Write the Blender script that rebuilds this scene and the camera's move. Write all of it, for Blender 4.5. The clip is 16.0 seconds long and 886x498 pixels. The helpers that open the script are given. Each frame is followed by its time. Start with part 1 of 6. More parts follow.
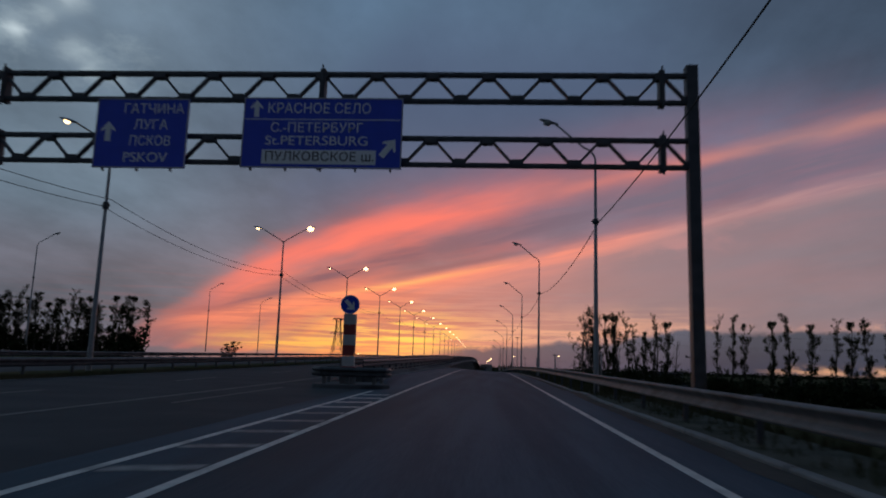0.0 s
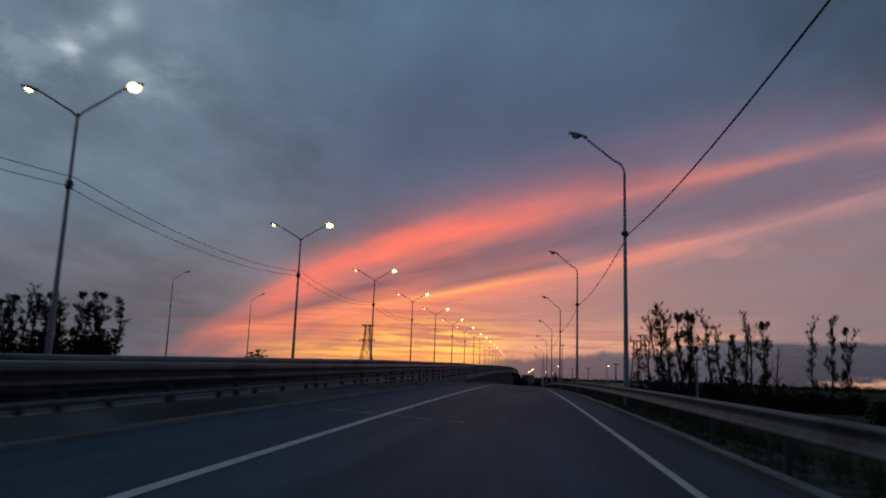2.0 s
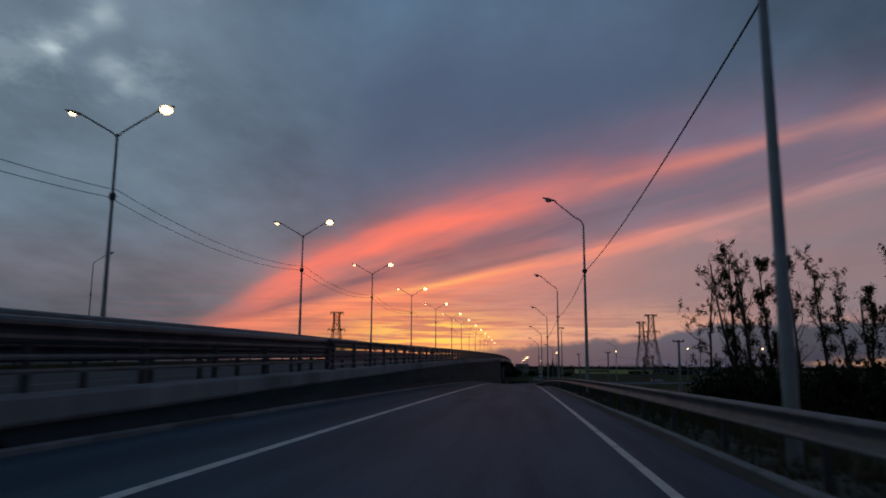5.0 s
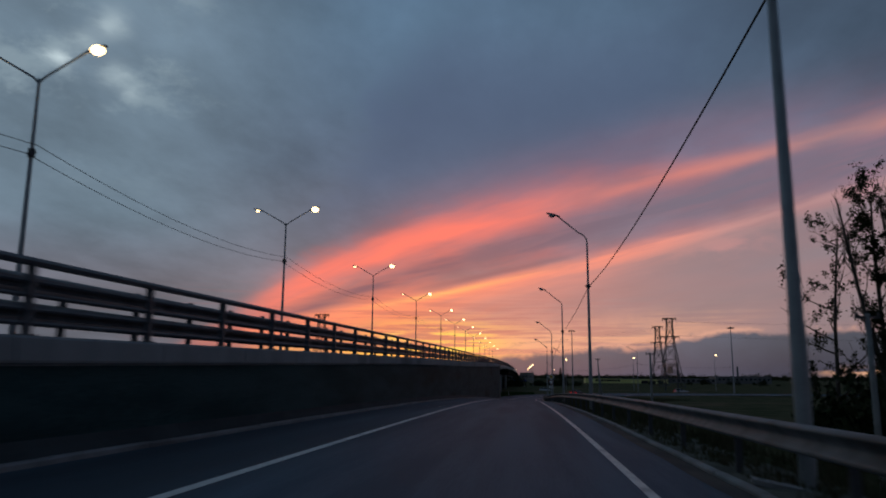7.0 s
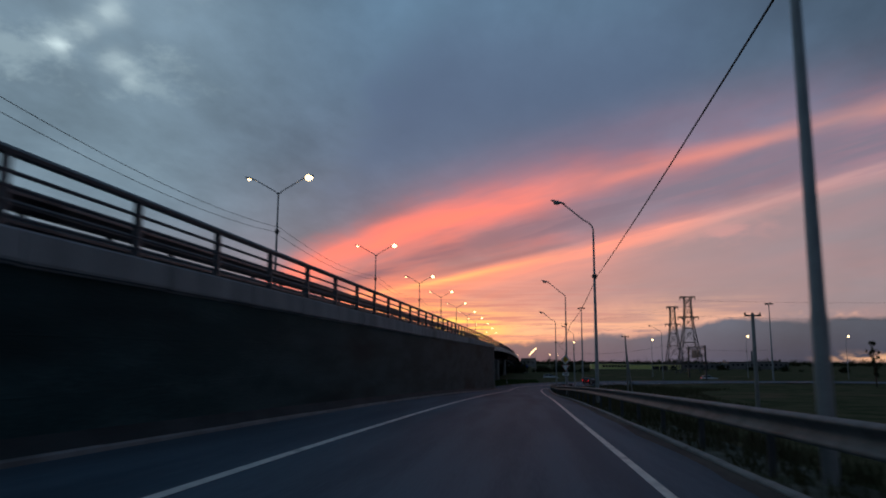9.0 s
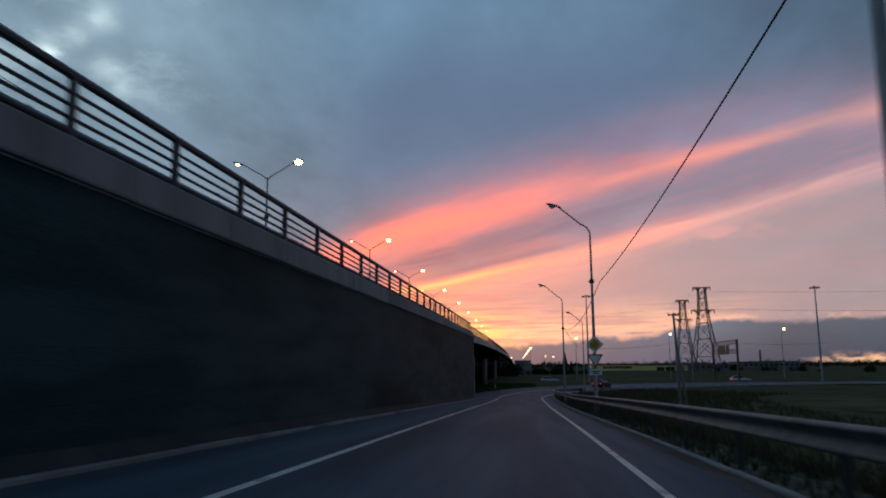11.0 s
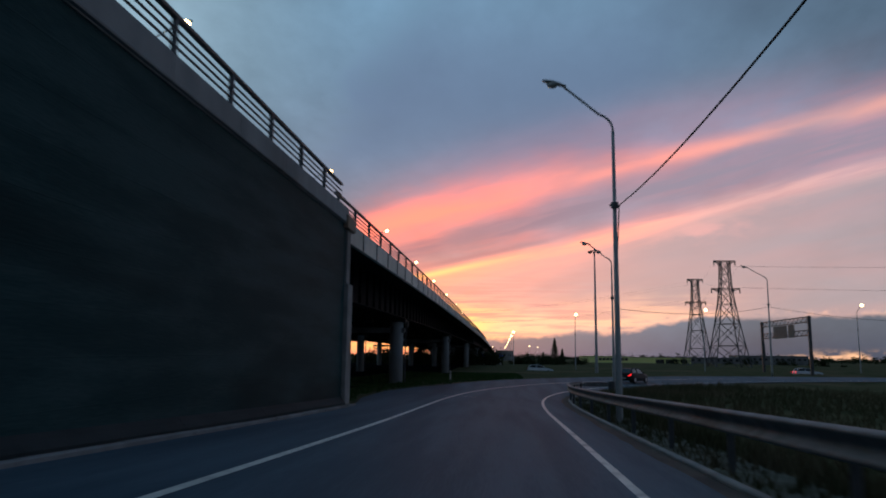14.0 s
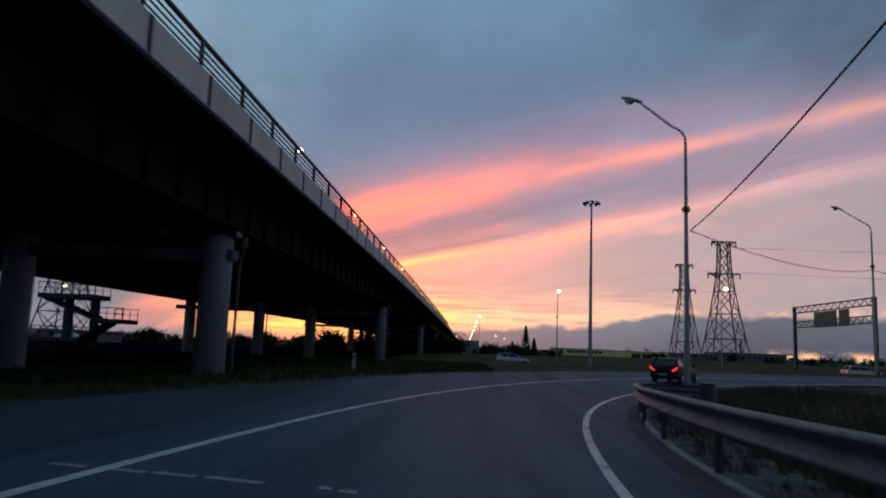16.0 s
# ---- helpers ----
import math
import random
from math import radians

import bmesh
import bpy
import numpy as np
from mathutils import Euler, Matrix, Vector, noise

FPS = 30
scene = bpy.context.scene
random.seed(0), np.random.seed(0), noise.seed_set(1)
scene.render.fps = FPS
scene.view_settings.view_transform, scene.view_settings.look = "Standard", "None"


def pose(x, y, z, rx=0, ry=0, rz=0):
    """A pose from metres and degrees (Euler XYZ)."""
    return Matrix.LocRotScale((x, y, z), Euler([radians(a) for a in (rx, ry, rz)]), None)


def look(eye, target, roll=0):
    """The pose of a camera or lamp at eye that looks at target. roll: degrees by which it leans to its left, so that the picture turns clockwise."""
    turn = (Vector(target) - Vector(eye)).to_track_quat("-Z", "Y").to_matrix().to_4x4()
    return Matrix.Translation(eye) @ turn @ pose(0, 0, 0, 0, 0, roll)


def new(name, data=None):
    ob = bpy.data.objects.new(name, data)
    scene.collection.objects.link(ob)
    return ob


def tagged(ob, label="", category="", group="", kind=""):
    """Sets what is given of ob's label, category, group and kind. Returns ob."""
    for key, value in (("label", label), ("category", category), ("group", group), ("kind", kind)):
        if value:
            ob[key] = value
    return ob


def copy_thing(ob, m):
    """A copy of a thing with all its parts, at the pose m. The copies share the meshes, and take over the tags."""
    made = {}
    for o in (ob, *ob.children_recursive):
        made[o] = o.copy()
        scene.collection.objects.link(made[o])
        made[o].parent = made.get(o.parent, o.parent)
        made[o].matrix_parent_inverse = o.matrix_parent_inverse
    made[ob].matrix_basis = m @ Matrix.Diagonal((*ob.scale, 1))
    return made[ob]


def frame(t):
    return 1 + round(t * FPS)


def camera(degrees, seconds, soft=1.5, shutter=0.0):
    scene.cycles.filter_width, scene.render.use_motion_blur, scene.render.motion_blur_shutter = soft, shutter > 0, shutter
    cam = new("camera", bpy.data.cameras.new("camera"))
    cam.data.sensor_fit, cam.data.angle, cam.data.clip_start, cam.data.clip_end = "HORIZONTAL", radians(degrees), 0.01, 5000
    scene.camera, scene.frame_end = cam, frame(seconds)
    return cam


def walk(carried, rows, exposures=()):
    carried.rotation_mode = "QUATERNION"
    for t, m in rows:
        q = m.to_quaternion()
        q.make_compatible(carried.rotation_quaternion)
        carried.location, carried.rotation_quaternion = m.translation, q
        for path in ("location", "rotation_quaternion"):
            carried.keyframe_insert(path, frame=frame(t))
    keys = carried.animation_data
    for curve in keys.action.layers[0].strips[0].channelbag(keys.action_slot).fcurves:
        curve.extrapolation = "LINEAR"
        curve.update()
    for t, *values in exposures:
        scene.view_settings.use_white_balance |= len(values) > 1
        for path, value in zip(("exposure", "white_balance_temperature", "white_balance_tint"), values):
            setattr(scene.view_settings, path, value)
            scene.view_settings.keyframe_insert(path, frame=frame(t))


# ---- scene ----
cam = camera(63.1, 16.0, soft=1.9, shutter=0.3)
PATH = [
    (0.0, -0.718, 17.77, 1.410, 99.13, -1.67, 3.31),
    (0.5, -0.541, 25.75, 1.484, 99.58, -1.22, 4.89),
    (1.0, -0.385, 34.03, 1.562, 100.11, -2.25, 5.15),
    (1.5, -0.221, 41.86, 1.636, 101.63, -1.39, 6.36),
    (2.0, -0.161, 50.41, 1.718, 99.80, -1.94, 6.60),
    (2.5, -0.062, 58.40, 1.795, 99.20, -2.36, 7.32),
    (3.0, 0.039, 66.92, 1.870, 100.70, -2.29, 6.74),
    (3.5, 0.068, 75.00, 1.921, 100.23, -1.05, 6.51),
    (4.0, 0.093, 83.62, 1.954, 99.25, -0.22, 6.22),
    (6.5, 0.114, 125.09, 1.800, 99.09, -0.39, 6.14),
    (7.0, 0.178, 133.24, 1.721, 99.81, -0.39, 6.54),
    (7.5, 0.209, 141.30, 1.634, 100.58, 0.03, 7.13),
    (8.0, 0.200, 149.90, 1.531, 99.08, 0.42, 6.56),
    (8.5, 0.053, 157.83, 1.420, 97.78, -1.16, 6.12),
    (9.0, 0.026, 166.49, 1.271, 98.76, -0.26, 6.68),
    (11.5, -0.085, 208.83, 0.181, 99.10, 0.37, 6.21),
    (12.0, 0.075, 217.11, -0.084, 97.89, -1.35, 3.88),
    (12.5, 0.062, 225.27, -0.358, 98.53, -0.02, 4.57),
    (13.0, 0.167, 233.40, -0.642, 98.27, -0.26, 4.16),
    (13.5, 0.251, 241.53, -0.926, 98.07, -0.92, 3.42),
    (14.0, 0.299, 249.57, -1.207, 98.45, -0.64, 4.85),
    (14.5, 0.472, 257.39, -1.468, 97.88, -1.27, 3.36),
    (15.0, 0.566, 264.92, -1.695, 97.83, -1.80, 1.70),
    (15.5, 0.600, 272.47, -1.896, 98.94, -1.35, 2.34),
    (16.0, 0.701, 279.62, -2.060, 97.77, -2.16, 2.14),
]
EXPOSURES = [(0, 0.12, 6500, 8), (4, 0.04, 6500, 8), (6.5, 0.14, 6500, 6), (8, 0.28, 6500, 4), (9.2, 0.50, 6500, 2), (11.5, 0.82, 6500, 0), (12.5, 0.92, 6500, -2), (14.5, 1.0, 6500, -2), (16, 1.0, 6500, -2)]
walk(cam, [(t, pose(*p)) for t, *p in PATH], EXPOSURES)


# ---- light ----
def lin(r, g, b):
    return tuple(((c / 255 + 0.055) / 1.055) ** 2.4 if c > 10 else c / 255 / 12.92 for c in (r, g, b)) + (1.0,)


class Ex:
    """A small way to write node arithmetic."""
    tree = None

    def __init__(self, s):
        self.s = s

    @staticmethod
    def op(kind, *args, clamp=False):
        n = Ex.tree.nodes.new("ShaderNodeMath")
        n.operation, n.use_clamp = kind, clamp
        for i, a in enumerate(args):
            if isinstance(a, Ex):
                Ex.tree.links.new(a.s, n.inputs[i])
            else:
                n.inputs[i].default_value = a
        return Ex(n.outputs[0])

    def __add__(self, o): return Ex.op("ADD", self, o)
    def __radd__(self, o): return Ex.op("ADD", o, self)
    def __sub__(self, o): return Ex.op("SUBTRACT", self, o)
    def __rsub__(self, o): return Ex.op("SUBTRACT", o, self)
    def __mul__(self, o): return Ex.op("MULTIPLY", self, o)
    def __rmul__(self, o): return Ex.op("MULTIPLY", o, self)
    def __truediv__(self, o): return Ex.op("DIVIDE", self, o)


def step(x, a, b):
    """0 below a, 1 above b, smooth between (a may be above b)."""
    n = Ex.tree.nodes.new("ShaderNodeMapRange")
    n.interpolation_type = "SMOOTHSTEP"
    Ex.tree.links.new(x.s, n.inputs["Value"])
    if a < b:
        lo, hi, n.inputs["To Min"].default_value, n.inputs["To Max"].default_value = a, b, 0, 1
    else:
        lo, hi, n.inputs["To Min"].default_value, n.inputs["To Max"].default_value = b, a, 1, 0
    n.inputs["From Min"].default_value, n.inputs["From Max"].default_value = lo, hi
    return Ex(n.outputs["Result"])


def bell(x, mid, width):
    d = (x - mid) / width
    return Ex.op("POWER", math.e, 0 - d * d)


def poly(x, *c):
    out = c[0]
    for k in c[1:]:
        out = out * x + k if isinstance(out, Ex) else x * out + k
    return out


def grain(x, y, z, scale, detail=4.0, rough=0.55):
    v = Ex.tree.nodes.new("ShaderNodeCombineXYZ")
    for i, a in enumerate((x, y, z)):
        if isinstance(a, Ex):
            Ex.tree.links.new(a.s, v.inputs[i])
        else:
            v.inputs[i].default_value = a
    n = Ex.tree.nodes.new("ShaderNodeTexNoise")
    n.inputs["Scale"].default_value, n.inputs["Detail"].default_value, n.inputs["Roughness"].default_value = scale, detail, rough
    Ex.tree.links.new(v.outputs[0], n.inputs["Vector"])
    return Ex(n.outputs[0])


def blend(f, a, b, kind="MIX"):
    n = Ex.tree.nodes.new("ShaderNodeMix")
    n.data_type, n.blend_type, n.clamp_factor = "RGBA", kind, True
    for sock, v in ((n.inputs[0], f), (n.inputs[6], a), (n.inputs[7], b)):
        if isinstance(v, Ex):
            Ex.tree.links.new(v.s, sock)
        else:
            sock.default_value = v
    return Ex(n.outputs[2])


SUN_AZ, SUN_EL = -6.0, 1.5


def make_sky():
    w = bpy.data.worlds.new("dusk_sky")
    w.use_nodes = True
    scene.world = w
    nt = w.node_tree
    nt.nodes.clear()
    Ex.tree = nt
    co = nt.nodes.new("ShaderNodeTexCoord")
    sp = nt.nodes.new("ShaderNodeSeparateXYZ")
    nt.links.new(co.outputs["Generated"], sp.inputs[0])
    x, y, z = (Ex(o) for o in sp.outputs)
    az = Ex.op("ARCTAN2", x, y) * 57.29578
    el = Ex.op("ARCSINE", z) * 57.29578
    # clear air far above the clouds
    air = nt.nodes.new("ShaderNodeTexSky")
    air.sky_type, air.sun_disc = "NISHITA", False
    air.sun_elevation, air.sun_rotation = radians(SUN_EL), radians(SUN_AZ)
    airc = blend(1.0, Ex(air.outputs[0]), (0.10, 0.10, 0.10, 1), "MULTIPLY")
    # the grey deck: colour by height
    ramp = nt.nodes.new("ShaderNodeValToRGB")
    cr = ramp.color_ramp
    stops = ((0, (106, 98, 112)), (6, (126, 112, 122)), (11, (108, 106, 124)), (16, (88, 101, 126)), (21, (80, 98, 122)), (27, (81, 103, 127)), (45, (70, 92, 116)), (90, (56, 80, 106)))
    while len(cr.elements) < len(stops):
        cr.elements.new(0.5)
    for e, (d, c) in zip(cr.elements, stops):
        e.position, e.color = d / 90, lin(*c)
    nt.links.new((el / 90).s, ramp.inputs[0])
    deck = Ex(ramp.outputs[0])
    left = step(az, -10, -32)
    deck = blend(left * step(el, 40, 26) * step(el, 4, 12), deck, lin(103, 120, 137))
    deck = blend(left * step(el, 12, 3), deck, lin(82, 89, 104))
    deck = blend(step(az, 6, 20) * step(el, 16, 21) * step(el, 50, 34), deck, lin(66, 81, 102))
    deck = blend(step(az, 10, 24) * step(el, 13, 8), deck, lin(116, 111, 124))
    # lumps of the deck, laid out on a level sheet overhead
    up = Ex.op("MAXIMUM", z, 0.0) + 0.20
    px, py = x / up, y / up
    lumps = grain(px * 1.0, py * 0.62, 2.0, 4.2, 7.0, 0.60)
    masses = grain(px * 1.0, py * 0.62, 6.0, 1.6, 4.0, 0.5)
    big = grain(az * 0.05 + el * 0.03, el * 0.10, 0.0, 1.0, 5.0, 0.55)
    fine = grain(az * 0.13 + el * 0.05, el * 0.24, 3.1, 1.0, 6.0, 0.62)
    tone = big * 0.30 + fine * 0.25 + lumps * 0.85 + masses * 0.60
    deck = blend(1.0, deck, Ex.rgb(tone), "MULTIPLY")
    # brighter breaks high on the left
    gaps = step(grain(az * 0.10, el * 0.17, 7.7, 1.0, 6.0, 0.65), 0.50, 0.66) * step(az, -20, -33) * step(el, 11, 20)
    deck = blend(gaps * 0.6, deck, lin(140, 156, 168))
    for ga, ge, gw, gk in ((-36.3, 21.8, 0.75, 0.85), (-32.6, 21.2, 1.1, 0.28), (-31.2, 20.0, 0.8, 0.26), (-33.2, 24.8, 1.2, 0.45), (-35.0, 23.4, 1.0, 0.25)):
        ra, re = az + (fine - 0.5) * 5.0, el + (big - 0.5) * 4.0
        deck = blend(bell(ra, ga, gw) * bell(re, ge, gw * 0.75) * gk, deck, lin(196, 210, 218))
    # darker slate mass over the road, with a hard left edge
    slant = az - el * 0.75 + (fine - 0.5) * 4.0 + (lumps - 0.5) * 12.0
    dark = step(slant, -29, -24) * step(slant, 4, -10) * bell(el, 20.0, 7.0)
    deck = blend(dark * 0.75, deck, lin(74, 88, 116))
    # the lines of the two lit bands and of the dusky gap between them
    c1 = np.polyfit((-27, -23.6, -20.3, -15.4, -10.9, -5.1, 0.3, 7.0, 13.4, 19.3, 25.4, 40), (1.3, 2.8, 4.7, 8.0, 9.7, 11.3, 12.6, 14.1, 15.2, 16.2, 17.1, 18.4), 4)
    c2 = np.polyfit((-27, -22.7, -16.9, -10.7, -6.3, -1.8, 2.6, 7.0, 11.2, 17.2, 22.7, 28, 40), (2.0, 3.1, 4.35, 5.5, 6.25, 7.15, 8.1, 9.2, 10.4, 11.7, 12.5, 13.2, 14.2), 4)
    cg = np.polyfit((-26, -20.2, -15.2, -10.8, -6.4, -1.9, 2.6, 7.0, 14.0, 22.0, 40), (1.6, 3.6, 6.0, 7.4, 8.5, 9.6, 10.7, 11.8, 13.3, 14.5, 16.2), 4)
    azc = Ex.op("MINIMUM", Ex.op("MAXIMUM", az, -30.0), 40.0)
    wob = grain(az * 0.05, el * 0.12, 1.0, 1.0, 3.0) - 0.5
    rag = (grain(azc * 0.16, el * 0.5, 5.0, 1.0, 4.0, 0.5) - 0.5) * 0.8
    f1, f2 = (poly(azc, *[float(c) for c in q]) for q in (c1, c2))
    p1, p2 = el - f1 + rag, el - f2 + rag * 0.35
    pg = el - poly(azc, *[float(c) for c in cg]) + rag * 0.8
    rib = grain(azc * 0.075 + wob * 0.3, p1 * 0.42 + wob * 1.0, 0.0, 1.4, 3.0, 0.45)
    rib2 = grain(azc * 0.085, p2 * 0.9 + wob * 0.9, 4.0, 1.5, 4.0, 0.52)
    # the lit underside opens like a fan from the left end of the horizon
    outer = Ex.op("MINIMUM", 1.2 + (azc + 26.9) * 0.75, f1 + 1.5)
    inside = step(el - outer + (lumps - 0.5) * 3.0 + rag, 1.7, -1.5)
    wash = inside * (1 - step(az, -10, 8) * 0.72) * step(az, 50, 24)
    washcol = blend(step(el, 9, 2.5), lin(232, 116, 106), lin(250, 134, 94))
    washcol = blend(step(az, -17, -23), washcol, lin(184, 112, 110))
    col = blend(wash * (0.26 + step(rib, 0.30, 0.70) * 0.58), deck, washcol)
    # lilac haze over the bands
    col = blend(bell(p1, 2.4, 2.2) * step(az, -18, -4) * step(az, 34, 12) * 0.34 * (0.5 + rib), col, lin(150, 104, 120))
    # dusky gap, wider towards the right
    wide_g = 0.72 + step(az, -4, 14) * 0.85
    dusk = Ex.op("POWER", math.e, 0 - Ex.op("POWER", Ex.op("ABSOLUTE", pg / wide_g), 2.0))
    gapcol = blend(step(az, -8, 14), lin(124, 86, 102), lin(116, 104, 122))
    col = blend(dusk * step(az, -26, -21) * step(az, 60, 30) * (0.58 + step(rib2, 0.60, 0.40) * 0.40), col, gapcol)
    # pink air under the lower band, greyer to the right
    pink = step(p2, 0.2, -0.8) * step(az, -12, 0) * step(az, 30, 9)
    col = blend(pink * (0.34 + rib2 * 0.42), col, lin(196, 136, 132))
    col = blend(step(p2, 0.0, -1.0) * step(az, 1, 13) * step(az, 46, 30) * 0.62, col, lin(131, 119, 127))
    # upper band: soft above, sharper below, thinning to the right
    soft_up = 1.45 - step(az, -6, 16) * 0.75
    soft_dn = 0.85 - step(az, -6, 16) * 0.30
    wid = blend(step(p1, -0.05, 0.05), Ex.rgb(soft_dn), Ex.rgb(soft_up))
    bw = nt.nodes.new("ShaderNodeRGBToBW")
    nt.links.new(wid.s, bw.inputs[0])
    shape1 = Ex.op("POWER", math.e, 0 - Ex.op("POWER", Ex.op("ABSOLUTE", p1 / Ex(bw.outputs[0])), 1.7))
    along1 = step(az, -24, -17) * (1 - step(az, -4, 9) * 0.26 - step(az, 9, 24) * 0.16) * step(az, 70, 28)
    band1 = blend(step(az, -5, 9), lin(255, 120, 104), lin(224, 128, 116))
    band1 = blend(step(az, 9, 24), band1, lin(206, 140, 128))
    col = blend(shape1 * along1 * (0.56 + step(rib, 0.30, 0.68) * 0.44), col, band1)
    # lower band: sharp above, soft below
    soft2 = blend(step(p2, -0.05, 0.05), Ex.rgb(1.15 - step(az, 4, 20) * 0.35), Ex.rgb(0.42 + step(az, 4, 20) * 0.15))
    bw2 = nt.nodes.new("ShaderNodeRGBToBW")
    nt.links.new(soft2.s, bw2.inputs[0])
    shape2 = Ex.op("POWER", math.e, 0 - Ex.op("POWER", Ex.op("ABSOLUTE", p2 / Ex(bw2.outputs[0])), 1.7))
    along2 = step(az, -27, -20) * (1 - step(az, 6, 22) * 0.42) * step(az, 60, 28)
    band2 = blend(step(az, -10, 5), lin(255, 138, 106), lin(244, 142, 122))
    band2 = blend(step(az, 6, 20), band2, lin(196, 150, 148))
    col = blend(shape2 * along2 * (0.55 + step(rib2, 0.36, 0.60) * 0.42), col, band2)
    # one thin bright thread with a dark rib above it
    col = blend(bell(p2, 0.0, 0.22) * bell(az, -6.5, 5.0) * 0.85, col, lin(255, 178, 112))
    col = blend(bell(p2, 0.75, 0.22) * bell(az, -3.0, 5.5) * 0.65, col, lin(140, 92, 102))
    # small pink tufts under the right half of the lower band
    tuft_f = step(grain(az * 0.16, el * 0.40, 8.0, 1.0, 4.0, 0.55), 0.48, 0.68) * bell(az, 15.0, 7.5) * bell(el - f2, -1.7, 0.9)
    col = blend(tuft_f * 0.50, col, lin(206, 140, 138))
    # blaze at the sun, cut by thin streaks
    thin = grain(az * 0.11 + wob * 0.2, el * 2.3 + wob * 0.9, 2.0, 1.3, 5.0, 0.6)
    col = blend(bell(az, -9.0, 15.0) * bell(el, 3.6, 2.2) * step(thin, 0.52, 0.40) * 0.62, col, lin(170, 98, 98))
    blaze = bell(az, -7.2, 6.5) * bell(el, 2.2, 1.7)
    col = blend(blaze * (0.18 + step(thin, 0.42, 0.56) * 0.72), col, lin(255, 160, 98))
    core = bell(az, -6.8, 4.8) * bell(el, 2.3, 1.35)
    col = blend(core * step(thin, 0.46, 0.57) * 1.1, col, lin(255, 212, 104))
    strip = bell(az, -14.0, 7.5) * bell(el, 1.45, 0.6) * step(az, -24.0, -20.0)
    col = blend(strip * (0.30 + step(thin, 0.4, 0.6) * 0.62), col, lin(255, 188, 92))
    # blue-grey bank on the right
    lump = grain(az * 0.20, el * 0.3, 6.0, 1.1, 6.0, 0.65)
    top = 1.2 + step(az, -4, 6) * 0.7 + step(az, 6, 18) * 1.2 + (lump - 0.5) * 2.0
    bank = step(top - el, -0.22, 0.30) * step(az, -5.5, -1.0)
    peach = bell(el - top, 0.9, 1.1) * step(az, -5, 1) * step(az, 20, 8)
    col = blend(peach * (0.20 + step(thin, 0.42, 0.58) * 0.50), col, lin(236, 170, 138))
    flecks = step(grain(az * 0.33, el * 1.5, 11.0, 1.0, 4.0, 0.6), 0.56, 0.66) * bell(el - top, 0.55, 0.45) * step(az, -3, 1)
    col = blend(flecks * 0.6 * step(az, 60, 30), col, lin(112, 100, 114))
    rim = bell(top - el, -0.15, 0.28) * step(az, 0, 6) * step(lump, 0.42, 0.58)
    col = blend(rim * 0.5 * step(az, 90, 40), col, lin(232, 170, 146))
    bankcol = blend(step(el, 0.2, 3.2), lin(64, 76, 98), lin(82, 90, 110))
    bankcol = blend(1.0, bankcol, Ex.rgb((0.72 + lump * 0.56) * (1.0 - step(az, 9, 22) * 0.36)), "MULTIPLY")
    col = blend(bank * step(az, 120, 60), col, bankcol)
    top_l = 0.75 + (lump - 0.5) * 1.5 + step(az, -24, -34) * 1.1
    bank_l = step(top_l - el, -0.10, 0.25) * step(az, -13.0, -18.0) * step(az, -120, -60)
    col = blend(bank_l * 0.9, col, blend(step(az, -27, -18), lin(96, 98, 112), lin(138, 112, 114)))
    slit = bell(el, 0.30, 0.28) * step(az, 19.5, 22.5) * step(grain(az * 0.35, el * 0.8, 9.0, 1.0, 4.0), 0.40, 0.52)
    col = blend(slit * 0.8 * step(az, 90, 50), col, lin(226, 168, 130))
    col = blend(0.95, airc, col)
    # the eastern half of the sky is already darker
    col = blend(step(y, 0.25, -0.45) * step(el, 88, 60), col, blend(1.0, col, (0.50, 0.52, 0.56, 1), "MULTIPLY"))
    bg = nt.nodes.new("ShaderNodeBackground")
    nt.links.new(col.s, bg.inputs[0])
    bg.inputs[1].default_value = 1.0
    out = nt.nodes.new("ShaderNodeOutputWorld")
    nt.links.new(bg.outputs[0], out.inputs[0])


def grey_of(value):
    n = Ex.tree.nodes.new("ShaderNodeCombineColor")
    for i in range(3):
        Ex.tree.links.new(value.s, n.inputs[i])
    return Ex(n.outputs[0])


Ex.rgb = staticmethod(grey_of)
make_sky()

sun_data = bpy.data.lights.new("sun", "SUN")
sun_data.energy, sun_data.angle, sun_data.color = 0.04, radians(12), (1.0, 0.62, 0.42)
sun = new("sun", sun_data)
a, e = radians(SUN_AZ), radians(2.5)
sun.matrix_world = look((0, 0, 60), (-60 * math.sin(a), -60 * math.cos(a), 60 - 60 * math.tan(e)))


